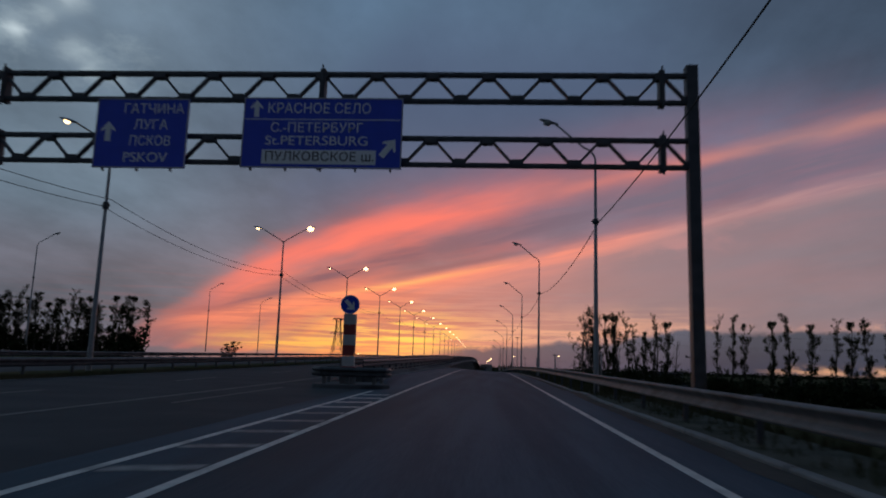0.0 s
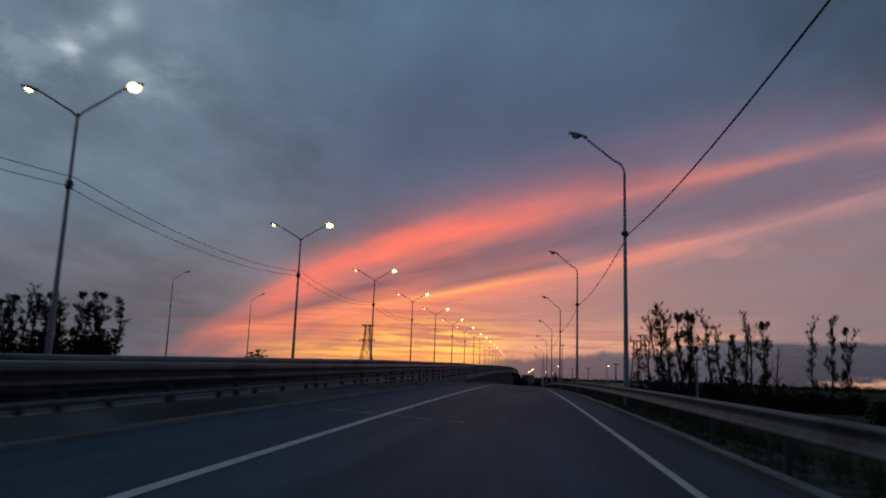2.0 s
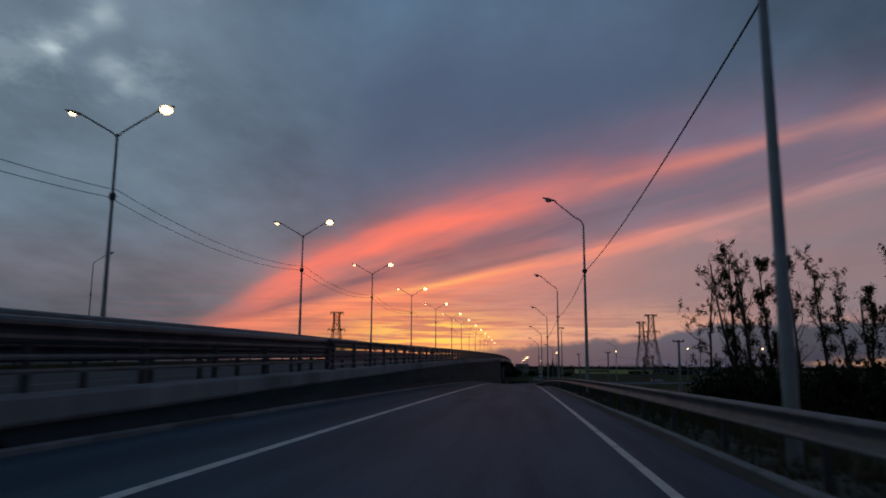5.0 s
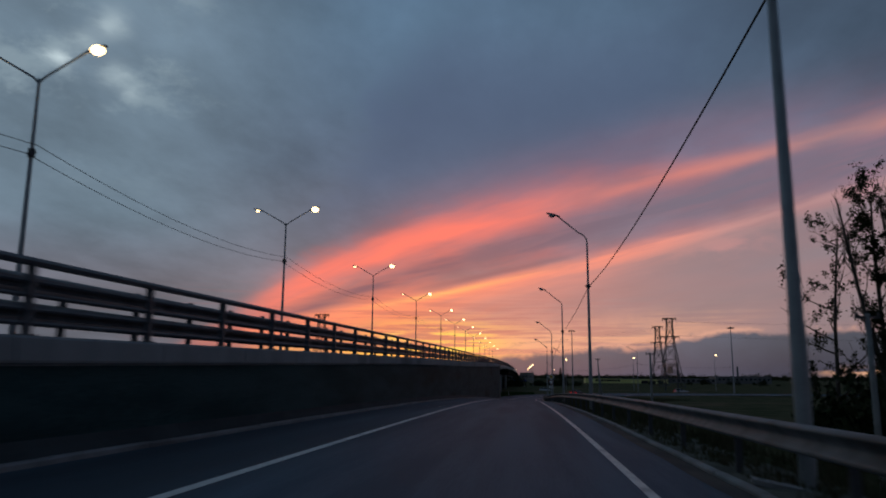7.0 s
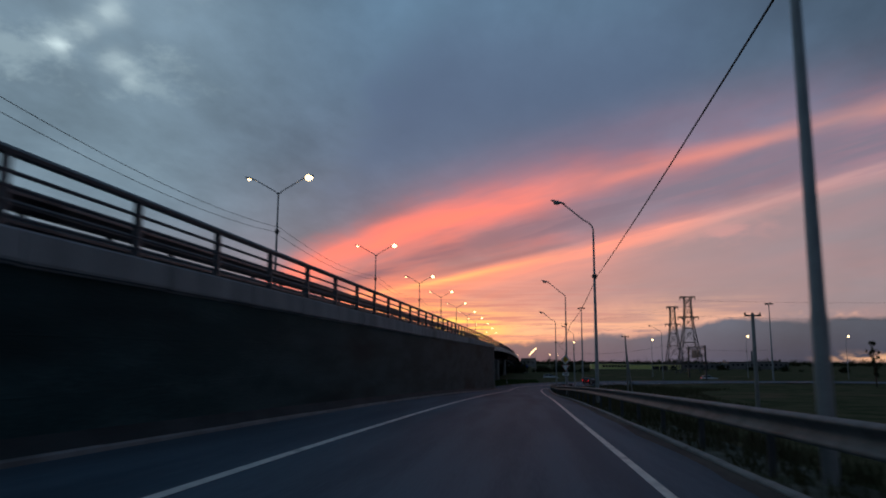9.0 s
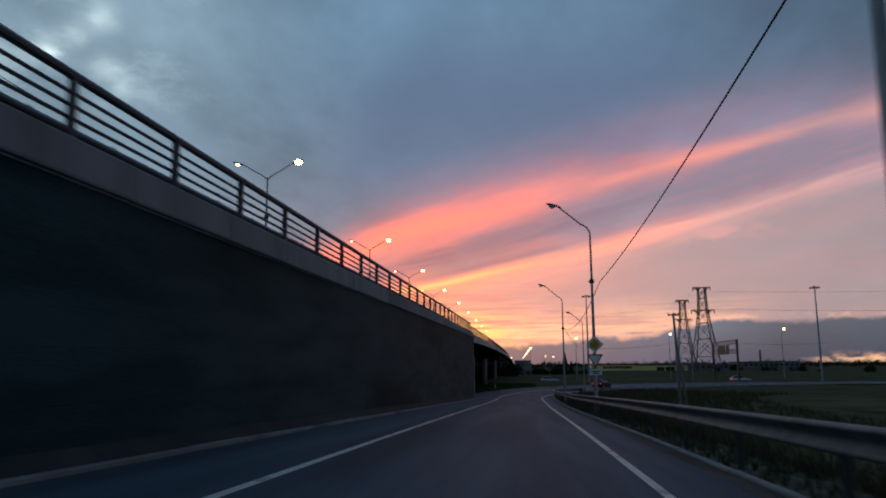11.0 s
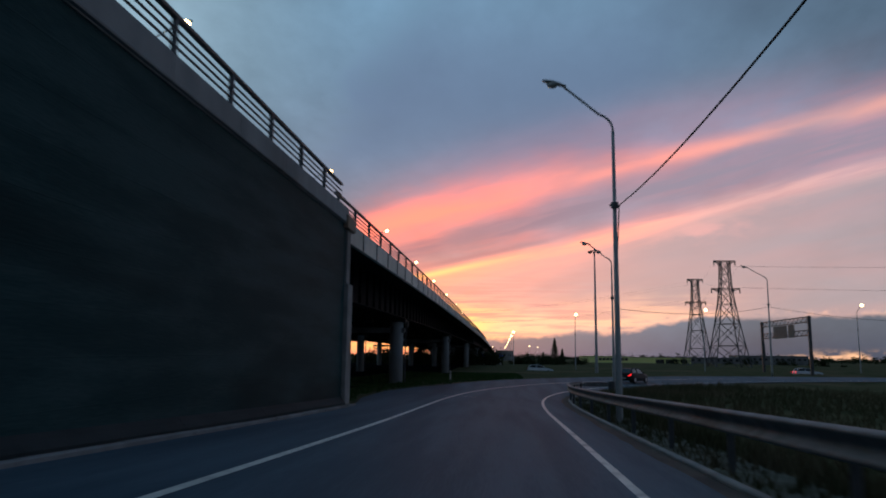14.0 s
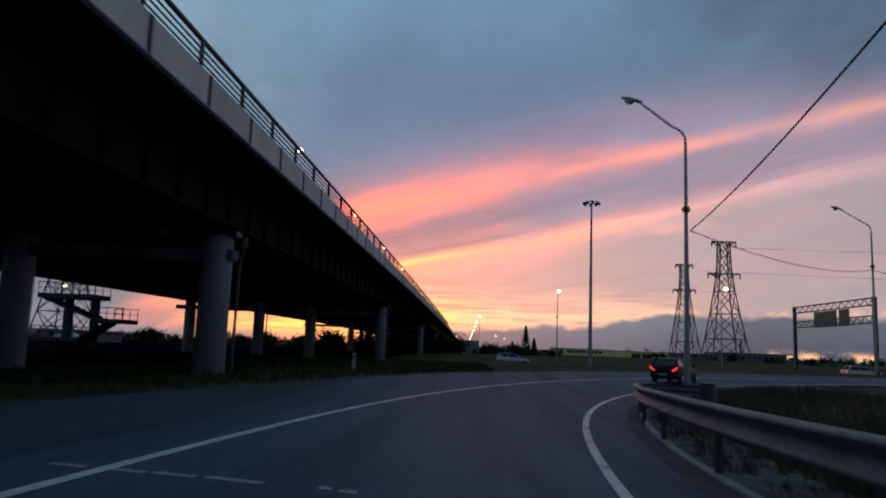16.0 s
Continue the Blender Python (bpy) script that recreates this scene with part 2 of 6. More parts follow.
# ---- materials ----
def material(name, c1, c2, scale=3.0, rough=0.8, metal=0.0, bump=0.2, fine=40.0, stain=None, emit=None, power=0.0, stretch=None, vary=0.0, spec=0.5, coat=0.0):
    """A surface in two colours mixed by coarse noise, with fine grain in colour, gloss and relief."""
    m = bpy.data.materials.new(name)
    m.use_nodes = True
    nt = m.node_tree
    Ex.tree = nt
    bsdf = nt.nodes["Principled BSDF"]
    co = nt.nodes.new("ShaderNodeTexCoord")
    src = co.outputs["Object"]
    if stretch:
        mp = nt.nodes.new("ShaderNodeMapping")
        mp.inputs["Scale"].default_value = stretch
        nt.links.new(src, mp.inputs[0])
        src = mp.outputs[0]

    def noise_at(sc, detail):
        n = nt.nodes.new("ShaderNodeTexNoise")
        n.inputs["Scale"].default_value, n.inputs["Detail"].default_value = sc, detail
        nt.links.new(src, n.inputs["Vector"])
        return Ex(n.outputs[0])
    coarse, small = noise_at(scale, 5.0), noise_at(fine, 3.0)
    f = step(coarse * 0.7 + small * 0.3, 0.36, 0.64)
    col = blend(f, (*c1, 1), (*c2, 1))
    if stain:
        col = blend(step(noise_at(scale * 0.23, 4.0), 0.52, 0.70), col, (*stain, 1))
    if vary:
        oi = nt.nodes.new("ShaderNodeObjectInfo")
        k = 1.0 - vary + Ex(oi.outputs["Random"]) * (2 * vary)
        col = blend(1.0, col, grey_of(k), "MULTIPLY")
    nt.links.new(col.s, bsdf.inputs["Base Color"])
    nt.links.new((rough - 0.08 + small * 0.16).s, bsdf.inputs["Roughness"])
    bsdf.inputs["Metallic"].default_value = metal
    bsdf.inputs["Coat Weight"].default_value = coat
    bsdf.inputs["Specular IOR Level"].default_value = spec
    if bump:
        b = nt.nodes.new("ShaderNodeBump")
        b.inputs["Strength"].default_value, b.inputs["Distance"].default_value = bump, 0.02
        nt.links.new((small * 0.6 + coarse * 0.4).s, b.inputs["Height"])
        nt.links.new(b.outputs[0], bsdf.inputs["Normal"])
    if emit:
        bsdf.inputs["Emission Color"].default_value = (*emit, 1)
        bsdf.inputs["Emission Strength"].default_value = power
    return m


M = {}
M["asphalt"] = material("asphalt", (0.033, 0.068, 0.098), (0.072, 0.120, 0.160), 1.3, 0.76, spec=0.19, bump=0.6, fine=34, stain=(0.034, 0.050, 0.065), stretch=(1, 0.06, 1))
M["old_asphalt"] = material("old_asphalt", (0.060, 0.066, 0.074), (0.082, 0.089, 0.098), 0.5, 0.88, spec=0.12, bump=0.5, fine=50, stain=(0.072, 0.077, 0.083))
M["paint"] = material("road_paint", (0.80, 0.77, 0.71), (0.60, 0.58, 0.54), 6.0, 0.6, bump=0.2, fine=45, stain=(0.36, 0.35, 0.33))
M["faded_paint"] = material("faded_road_paint", (0.36, 0.36, 0.35), (0.15, 0.15, 0.15), 4.0, 0.7, bump=0.2, fine=35)
M["worn_paint"] = material("worn_road_paint", (0.20, 0.20, 0.195), (0.085, 0.087, 0.09), 4.0, 0.7, bump=0.2, fine=35)
M["concrete"] = material("concrete", (0.20, 0.212, 0.22), (0.27, 0.283, 0.292), 1.2, 0.85, bump=0.35, fine=30, stain=(0.135, 0.142, 0.145), stretch=(1, 1, 0.35), vary=0.08)
M["kerb"] = material("kerb_concrete", (0.20, 0.195, 0.19), (0.28, 0.275, 0.265), 2.0, 0.85, bump=0.4, fine=25, stain=(0.16, 0.155, 0.15))
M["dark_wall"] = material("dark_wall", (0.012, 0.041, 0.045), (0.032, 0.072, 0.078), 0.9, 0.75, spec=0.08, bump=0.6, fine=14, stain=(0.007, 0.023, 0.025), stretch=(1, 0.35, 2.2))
M["zinc"] = material("galvanised_steel", (0.155, 0.153, 0.152), (0.225, 0.222, 0.22), 3.0, 0.66, metal=0.3, bump=0.1, fine=25, spec=0.3, stain=(0.12, 0.110, 0.102))
M["dusty_steel"] = material("dusty_steel", (0.075, 0.080, 0.086), (0.125, 0.130, 0.136), 3.0, 0.50, metal=0.7, bump=0.1, fine=25, stain=(0.035, 0.04, 0.045))
M["post_steel"] = material("lamp_post_steel", (0.24, 0.245, 0.25), (0.32, 0.325, 0.33), 2.0, 0.55, metal=0.3, bump=0.08, fine=30)
M["dark_steel"] = material("dark_steel", (0.055, 0.058, 0.065), (0.085, 0.088, 0.095), 2.5, 0.55, metal=0.3, bump=0.12, fine=30, stain=(0.07, 0.05, 0.04))
M["pier"] = material("pier_concrete", (0.13, 0.14, 0.15), (0.19, 0.20, 0.21), 1.0, 0.88, spec=0.2, bump=0.35, fine=26, stain=(0.09, 0.097, 0.102), stretch=(1, 1, 0.3))
M["rail_paint"] = material("rail_paint", (0.075, 0.082, 0.095), (0.115, 0.122, 0.135), 3.0, 0.5, metal=0.3, bump=0.1, fine=30)
# girder colour taken down to near black to hold the shade under the deck
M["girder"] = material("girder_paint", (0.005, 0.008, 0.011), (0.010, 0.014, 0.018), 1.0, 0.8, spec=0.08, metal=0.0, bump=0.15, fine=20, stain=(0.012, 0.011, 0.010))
M["blue"] = material("sign_blue", (0.010, 0.050, 0.58), (0.014, 0.060, 0.64), 2.0, 0.4, bump=0.03, fine=20)
M["white"] = material("sign_white", (0.93, 0.93, 0.93), (0.88, 0.88, 0.88), 3.0, 0.45, bump=0.03, fine=20)
M["yellow"] = material("sign_yellow", (0.78, 0.48, 0.03), (0.70, 0.42, 0.03), 3.0, 0.45, bump=0.03, fine=20)
M["red"] = material("sign_red", (0.36, 0.035, 0.03), (0.28, 0.035, 0.03), 3.0, 0.45, bump=0.03, fine=20)
M["ink"] = material("sign_black", (0.03, 0.03, 0.03), (0.05, 0.05, 0.05), 3.0, 0.5, bump=0.03, fine=20)
M["tin"] = material("sign_back", (0.40, 0.40, 0.41), (0.48, 0.48, 0.49), 3.0, 0.5, metal=0.6, bump=0.05, fine=20)
M["grass"] = material("grass", (0.060, 0.064, 0.034), (0.118, 0.104, 0.062), 0.30, 0.95, spec=0.0, bump=1.0, fine=2.6, stain=(0.15, 0.108, 0.070))
M["blade"] = material("grass_blade", (0.066, 0.068, 0.034), (0.112, 0.098, 0.060), 0.3, 0.9, spec=0.0, bump=0.0, fine=3, stain=(0.13, 0.102, 0.066))
M["green_blade"] = material("green_grass_blade", (0.034, 0.078, 0.022), (0.062, 0.105, 0.034), 0.4, 0.9, spec=0.0, bump=0.0, fine=3, stain=(0.09, 0.09, 0.04))
M["leaf"] = material("leaves", (0.018, 0.026, 0.009), (0.036, 0.042, 0.015), 0.6, 0.85, spec=0.15, bump=0.0, fine=4, stain=(0.060, 0.052, 0.018))
M["bark"] = material("bark", (0.055, 0.045, 0.036), (0.09, 0.075, 0.06), 3.0, 0.95, bump=0.6, fine=20, stretch=(1, 1, 0.3))
M["rubber"] = material("tyre_rubber", (0.020, 0.020, 0.020), (0.032, 0.032, 0.032), 4.0, 0.85, bump=0.1, fine=30)
M["car_dark"] = material("dark_car_paint", (0.020, 0.020, 0.023), (0.026, 0.026, 0.029), 1.0, 0.40, spec=0.06, metal=0.0, bump=0.0)
M["car_silver"] = material("silver_car_paint", (0.42, 0.43, 0.45), (0.46, 0.47, 0.49), 1.0, 0.32, metal=0.5, bump=0.0, coat=0.6)
M["glass"] = material("car_glass", (0.012, 0.014, 0.016), (0.016, 0.018, 0.020), 1.0, 0.12, bump=0.0, coat=0.5)
M["dull_metal"] = material("dull_metal", (0.10, 0.095, 0.09), (0.14, 0.13, 0.125), 2.0, 0.7, metal=0.2, bump=0.05, fine=12)
M["tail"] = material("tail_light", (0.5, 0.02, 0.01), (0.5, 0.02, 0.01), 1.0, 0.3, bump=0.0, emit=(1.0, 0.02, 0.03), power=0.75)
M["lamp_lit"] = material("lit_lamp_lens", (0.9, 0.8, 0.6), (0.9, 0.8, 0.6), 1.0, 0.4, bump=0.0, emit=(1.0, 0.64, 0.30), power=4.2)
M["lamp_off"] = material("unlit_lamp_lens", (0.35, 0.35, 0.34), (0.42, 0.42, 0.40), 3.0, 0.3, bump=0.0)
M["yellow_clad"] = material("yellow_cladding", (0.80, 0.78, 0.28), (0.86, 0.84, 0.34), 0.4, 0.6, bump=0.1, fine=6, stain=(0.72, 0.70, 0.28))
M["facade"] = material("grey_facade", (0.12, 0.125, 0.13), (0.18, 0.185, 0.19), 0.3, 0.8, bump=0.2, fine=8)
M["roof"] = material("roof_sheet", (0.10, 0.11, 0.12), (0.15, 0.16, 0.17), 0.4, 0.6, metal=0.3, bump=0.2, fine=8)
M["pane"] = material("dark_pane", (0.02, 0.022, 0.026), (0.03, 0.032, 0.036), 0.5, 0.15, bump=0.0)
M["pillar_white"] = material("pillar_white", (0.62, 0.60, 0.57), (0.50, 0.48, 0.46), 4.0, 0.7, bump=0.2, fine=25, stain=(0.34, 0.32, 0.30))
M["fascia"] = material("pale_fascia", (0.66, 0.62, 0.56), (0.78, 0.73, 0.66), 1.0, 0.8, bump=0.25, fine=25, stain=(0.46, 0.43, 0.38), stretch=(1, 1, 0.3), vary=0.10)
M["rust_concrete"] = material("rust_stained_concrete", (0.30, 0.22, 0.16), (0.24, 0.20, 0.17), 2.0, 0.85, bump=0.3, fine=25, stain=(0.20, 0.11, 0.06), stretch=(1, 1, 0.35))
# near-black ground colour, painted in place of the bridges' shade
M["bridge_shade"] = material("damp_soil", (0.004, 0.006, 0.007), (0.008, 0.010, 0.011), 0.5, 0.95, spec=0.0, bump=0.8, fine=9)
# deck slab concrete with the under-bridge shade put into its colour
M["shaded_slab"] = material("sooty_concrete", (0.016, 0.018, 0.020), (0.028, 0.030, 0.032), 0.8, 0.95, spec=0.08, bump=0.3, fine=20)
M["old_kerb"] = material("old_kerb", (0.10, 0.105, 0.11), (0.15, 0.155, 0.16), 2.0, 0.9, spec=0.2, bump=0.4, fine=25, stain=(0.06, 0.06, 0.062))
M["pale_kerb"] = material("pale_kerb", (0.15, 0.158, 0.166), (0.22, 0.23, 0.24), 2.0, 0.85, bump=0.4, fine=25, stain=(0.11, 0.113, 0.116), vary=0.12)
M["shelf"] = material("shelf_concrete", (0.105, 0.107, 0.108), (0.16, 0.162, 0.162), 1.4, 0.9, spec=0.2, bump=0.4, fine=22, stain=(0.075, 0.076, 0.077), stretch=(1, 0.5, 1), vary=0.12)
# darker variant of the shelf colour for the slabs along the wall facing
M["dark_shelf"] = material("wall_foot_dirt", (0.022, 0.030, 0.034), (0.038, 0.047, 0.052), 1.4, 0.9, spec=0.2, bump=0.4, fine=22, stain=(0.03, 0.035, 0.038), stretch=(1, 0.5, 1), vary=0.12)
M["column"] = material("column_concrete", (0.25, 0.28, 0.30), (0.33, 0.365, 0.385), 1.0, 0.88, spec=0.15, bump=0.35, fine=26, stain=(0.18, 0.20, 0.215), stretch=(1, 1, 0.3))
M["stair"] = material("stair_concrete", (0.045, 0.047, 0.050), (0.075, 0.078, 0.080), 1.4, 0.9, spec=0.2, bump=0.3, fine=22, stain=(0.032, 0.033, 0.035))
M["verge"] = material("dusty_verge", (0.098, 0.094, 0.076), (0.170, 0.156, 0.130), 1.1, 0.95, spec=0.0, bump=0.8, fine=16, stain=(0.075, 0.082, 0.050))
M["washed_earth"] = material("washed_earth", (0.070, 0.066, 0.062), (0.115, 0.102, 0.090), 2.2, 0.92, spec=0.1, bump=0.5, fine=22, stain=(0.055, 0.056, 0.058), stretch=(1, 0.3, 1))
M["far_road"] = material("far_road_asphalt", (0.026, 0.029, 0.032), (0.044, 0.047, 0.050), 0.4, 0.95, spec=0.0, bump=0.2, fine=8)
M["cable"] = material("cable_sheath", (0.02, 0.02, 0.021), (0.03, 0.03, 0.031), 4.0, 0.7, bump=0.0)


# ---- mesh tools ----
def part(name, bm, mat, parent=None, label="", smooth=False):
    me = bpy.data.meshes.new(name)
    bm.normal_update()
    bm.to_mesh(me)
    bm.free()
    if smooth:
        me.shade_smooth()
    me.materials.append(M[mat])
    ob = new(name, me)
    ob.parent = parent
    if label:
        tagged(ob, label)
    return ob


def again(ob, parent, m=None):
    """A second piece on the same mesh."""
    o = bpy.data.objects.new(ob.name, ob.data)
    scene.collection.objects.link(o)
    o.parent = parent
    if m is not None:
        o.matrix_basis = m
    return o


def thing(name, m=None, label="", category="", group="", kind=""):
    ob = new(name)
    if m is not None:
        ob.matrix_basis = m
    return tagged(ob, label, category, group, kind)


def box(bm, x0, x1, y0, y1, z0, z1, bev=0.0):
    vs = [bm.verts.new(p) for p in ((x0, y0, z0), (x1, y0, z0), (x1, y1, z0), (x0, y1, z0), (x0, y0, z1), (x1, y0, z1), (x1, y1, z1), (x0, y1, z1))]
    fs = [bm.faces.new([vs[i] for i in q]) for q in ((0, 3, 2, 1), (4, 5, 6, 7), (0, 1, 5, 4), (1, 2, 6, 5), (2, 3, 7, 6), (3, 0, 4, 7))]
    if bev:
        es = list({e for f in fs for e in f.edges})
        bmesh.ops.bevel(bm, geom=es, offset=bev, segments=2, affect="EDGES", profile=0.5)
    return vs


def tube(bm, pts, radii, sides=8, caps=True):
    """A round bar along pts; radii: one number or one for each point."""
    pts = [Vector(p) for p in pts]
    if not isinstance(radii, (list, tuple)):
        radii = [radii] * len(pts)
    rings = []
    for i, p in enumerate(pts):
        d = (pts[min(i + 1, len(pts) - 1)] - pts[max(i - 1, 0)]).normalized()
        ref = Vector((0, 0, 1)) if abs(d.z) < 0.9 else Vector((1, 0, 0))
        s = d.cross(ref).normalized()
        q = s.cross(d)
        rings.append([bm.verts.new(p + radii[i] * (math.cos(k * math.tau / sides) * s + math.sin(k * math.tau / sides) * q)) for k in range(sides)])
    for a, b in zip(rings, rings[1:]):
        for k in range(sides):
            bm.faces.new((a[k], a[(k + 1) % sides], b[(k + 1) % sides], b[k]))
    if caps:
        bm.faces.new(rings[0][::-1])
        bm.faces.new(rings[-1])
    return rings


def sweep(bm, stations, profile, closed=True, caps=True):
    """A profile [(side, up)] carried along stations [(point, side vector)]."""
    rings = []
    for p, s in stations:
        rings.append([bm.verts.new((p[0] + s[0] * a, p[1] + s[1] * a, p[2] + b)) for a, b in profile])
    n = len(profile)
    for a, b in zip(rings, rings[1:]):
        for k in range(n if closed else n - 1):
            bm.faces.new((a[k], b[k], b[(k + 1) % n], a[(k + 1) % n]))
    if closed and caps:
        bm.faces.new(rings[0])
        bm.faces.new(rings[-1][::-1])


def bar(bm, a, b, w, h):
    """A square bar from a to b."""
    a, b = Vector(a), Vector(b)
    d = (b - a).normalized()
    ref = Vector((0, 0, 1)) if abs(d.z) < 0.95 else Vector((0, 1, 0))
    s = d.cross(ref).normalized() * w / 2
    q = s.cross(d).normalized() * h / 2
    r = [[bm.verts.new(p + i * s + j * q) for i, j in ((-1, -1), (1, -1), (1, 1), (-1, 1))] for p in (a, b)]
    for k in range(4):
        bm.faces.new((r[0][k], r[0][(k + 1) % 4], r[1][(k + 1) % 4], r[1][k]))
    bm.faces.new(r[0][::-1])
    bm.faces.new(r[1])


# ---- plan: the ramp's line and heights, the main road's height ----
S = np.arange(-60, 421, 1.0)
SLOPE = np.interp(S, (-60, 0, 30, 60, 90, 120, 150, 180, 210, 230, 250, 270, 290, 310, 340), (0.008, 0.0089, 0.0094, 0.0097, 0.0005, -0.0085, -0.0125, -0.0241, -0.0316, -0.0351, -0.0349, -0.0262, -0.0154, -0.0065, 0.0))
BEND = np.interp(S, (149, 150, 190, 210, 225, 240, 255, 270, 285, 300, 320, 345, 420), (0.0, -0.00039, 0.00046, 0.00002, -0.00021, 0.0002, 0.00036, -0.00127, 0.00722, 0.01511, 0.01537, 0.01537, 0.004))
TURN = np.cumsum(BEND)
RX, RY, RZ = np.cumsum(np.sin(TURN)), np.cumsum(np.cos(TURN)), np.cumsum(SLOPE)
RX, RY, RZ = RX - RX[60], RY - RY[60], RZ - RZ[60] + 0.15
PLAIN = -4.15


def ramp(s, lat, up=0.0):
    """A place on the ramp: along, to the right of its line, above its surface."""
    t = float(np.interp(s, S, TURN))
    tilt = float(np.interp(s, (43.5, 49, 330, 380), (0, 0.05, 0.05, 0.02)))
    return (float(np.interp(s, S, RX)) + lat * math.cos(t), float(np.interp(s, S, RY)) - lat * math.sin(t), float(np.interp(s, S, RZ)) - tilt * lat + up)


def ramp_side(s):
    t = float(np.interp(s, S, TURN))
    return (math.cos(t), -math.sin(t))


def deck_z(y):
    """The main road's surface."""
    return float(np.interp(y, (-60, 0, 30, 45, 90, 132, 173, 215, 250, 272, 290, 310, 350, 420, 480, 560, 700, 760), (-0.38, 0.15, 0.42, 0.57, 1.22, 1.85, 2.42, 2.90, 3.30, 3.50, 3.70, 3.85, 4.0, 4.0, 3.7, 2.8, -1.5, -3.9)))


WALL_X, WALL_END = -5.0, 273.0


def left_edge(s):
    return float(np.interp(s, (-60, 44, 50, 272.5, 278, 286, 300, 312, 345), (-4.9, -4.9, -4.80, -4.80, -5.7, -6.4, -6.5, -7.2, -7.4)))


def line_left(s):
    return float(np.interp(s, (43.5, 49, 90), (-3.3, -2.92, -2.87)))


def line_right(s):
    return float(np.interp(s, (43.5, 49, 90), (1.41, 1.55, 1.50)))


def kerb_lat(s):
    return float(np.interp(s, (40, 49, 94, 143, 165, 215, 237, 268, 278, 290), (2.52, 2.95, 2.93, 2.72, 2.82, 2.92, 2.72, 2.86, 2.92, 2.74)))


# ---- ground, roads ----
def near_ramp(x, y):
    """Distance to the right of the ramp's line and the way along it."""
    i = int(np.argmin((RX - x) ** 2 + (RY - y) ** 2))
    t = TURN[i]
    return (x - RX[i]) * math.cos(t) - (y - RY[i]) * math.sin(t), float(S[i]), (x - RX[i]) * math.sin(t) + (y - RY[i]) * math.cos(t)


def ground_z(x, y):
    lat, s, over = near_ramp(x, y)
    far = abs(over) > 3
    wavy = 0.10 * noise.noise((x * 0.06, y * 0.06, 0)) + (0.15 * noise.noise((x * 0.013, y * 0.013, 5)) if x > 8 or y > 300 else 0)
    zz = PLAIN + wavy
    if x < -5.15 and y < WALL_END:
        top = deck_z(y) - 0.5
        if x < -31:
            top = top + (x + 31) * 0.02
            side = max(0.0, min(1.0, (WALL_END - 3 - y) / 30))
            return max(PLAIN, PLAIN + (max(top, 0.6) - PLAIN) * side * max(0.0, min(1.0, (x + 400) / 200)))
        return top
    if not far:
        edge = 2.95
        if lat >= 0:
            z0 = ramp(s, min(lat, edge))[2]
            if lat < 4.9:
                return z0 - 0.07 - max(0, lat - edge) * 0.04
            z0 = ramp(s, edge)[2] - 0.15
            return max(zz, z0 - (lat - 4.9) / 1.8) if z0 > zz else z0 + (zz - z0) * min(1, (lat - 4.9) / 6)
        rim = left_edge(s) - 0.3
        if lat > rim or y < WALL_END:
            return ramp(s, lat)[2] - 0.07
        z0 = ramp(s, rim)[2] + 0.02
        return z0 + (zz + 0.8 - z0) * min(1, (rim - lat) / 13)
    return zz


def grid_sheet(name, xs, ys, height, mat):
    co = [(x, y, height(x, y)) for y in ys for x in xs]
    n = len(xs)
    faces = [(j * n + i, j * n + i + 1, (j + 1) * n + i + 1, (j + 1) * n + i) for j in range(len(ys) - 1) for i in range(n - 1)]
    me = bpy.data.meshes.new(name)
    me.from_pydata(co, [], faces)
    me.shade_smooth()
    me.materials.append(M[mat])
    return new(name, me)


xs = [-4500, -2500, -1200, -700, -400, -250, -160, -110, -80, -60, -45, -38, -34, -31.2, -30.8, -26, -20, -14, -10, -7, -5.22, -5.1, -4.2, -3, -1.5, 0, 1.5, 2.6, 2.95, 3.4, 4.2, 4.9, 6, 7.5, 9, 11, 13, 16, 19, 23, 28, 34, 42, 52, 66, 85, 110, 150, 220, 350, 600, 1100, 2400, 4500]
ys = [-700, -250, -120, -60] + list(range(-48, 272, 6)) + [272.85, 273.1, 276] + list(range(279, 345, 3)) + list(range(345, 420, 8)) + [430, 450, 480, 520, 570, 640, 740, 900, 1200, 1700, 2600, 4600]
xs2 = sorted(set(xs + [x for x in range(-8, 40, 2)]))
xs2 = [x for x in xs2 if x not in (-6, -4, 20, 24, 26, 30, 32, 36, 38)]
tagged(grid_sheet("ground", xs2, ys, ground_z, "grass"), "dark dusk grass and verge of a flat plain", "ground", kind="structure")


def ribbon(bm, s0, s1, lat0, lat1, up, ds=2.0):
    """A strip on the ramp between two offsets (numbers or functions of s)."""
    n = max(1, int(round((s1 - s0) / ds)))
    rows = []
    for i in range(n + 1):
        s = s0 + (s1 - s0) * i / n
        a = lat0(s) if callable(lat0) else lat0
        b = lat1(s) if callable(lat1) else lat1
        rows.append([bm.verts.new(ramp(s, a + (b - a) * k / 2, up)) for k in range(3)])
    for p, q in zip(rows, rows[1:]):
        for k in range(2):
            bm.faces.new((p[k], p[k + 1], q[k + 1], q[k]))


def deck_strip(bm, y0, y1, x0, x1, up, dy=6.0):
    n = max(1, int((y1 - y0) / dy))
    rows = []
    for i in range(n + 1):
        y = y0 + (y1 - y0) * i / n
        a = x0(y) if callable(x0) else x0
        b = x1(y) if callable(x1) else x1
        rows.append([bm.verts.new((a, y, deck_z(y) + up)), bm.verts.new((b, y, deck_z(y) + up))])
    for p, q in zip(rows, rows[1:]):
        bm.faces.new((p[0], p[1], q[1], q[0]))


bm = bmesh.new()
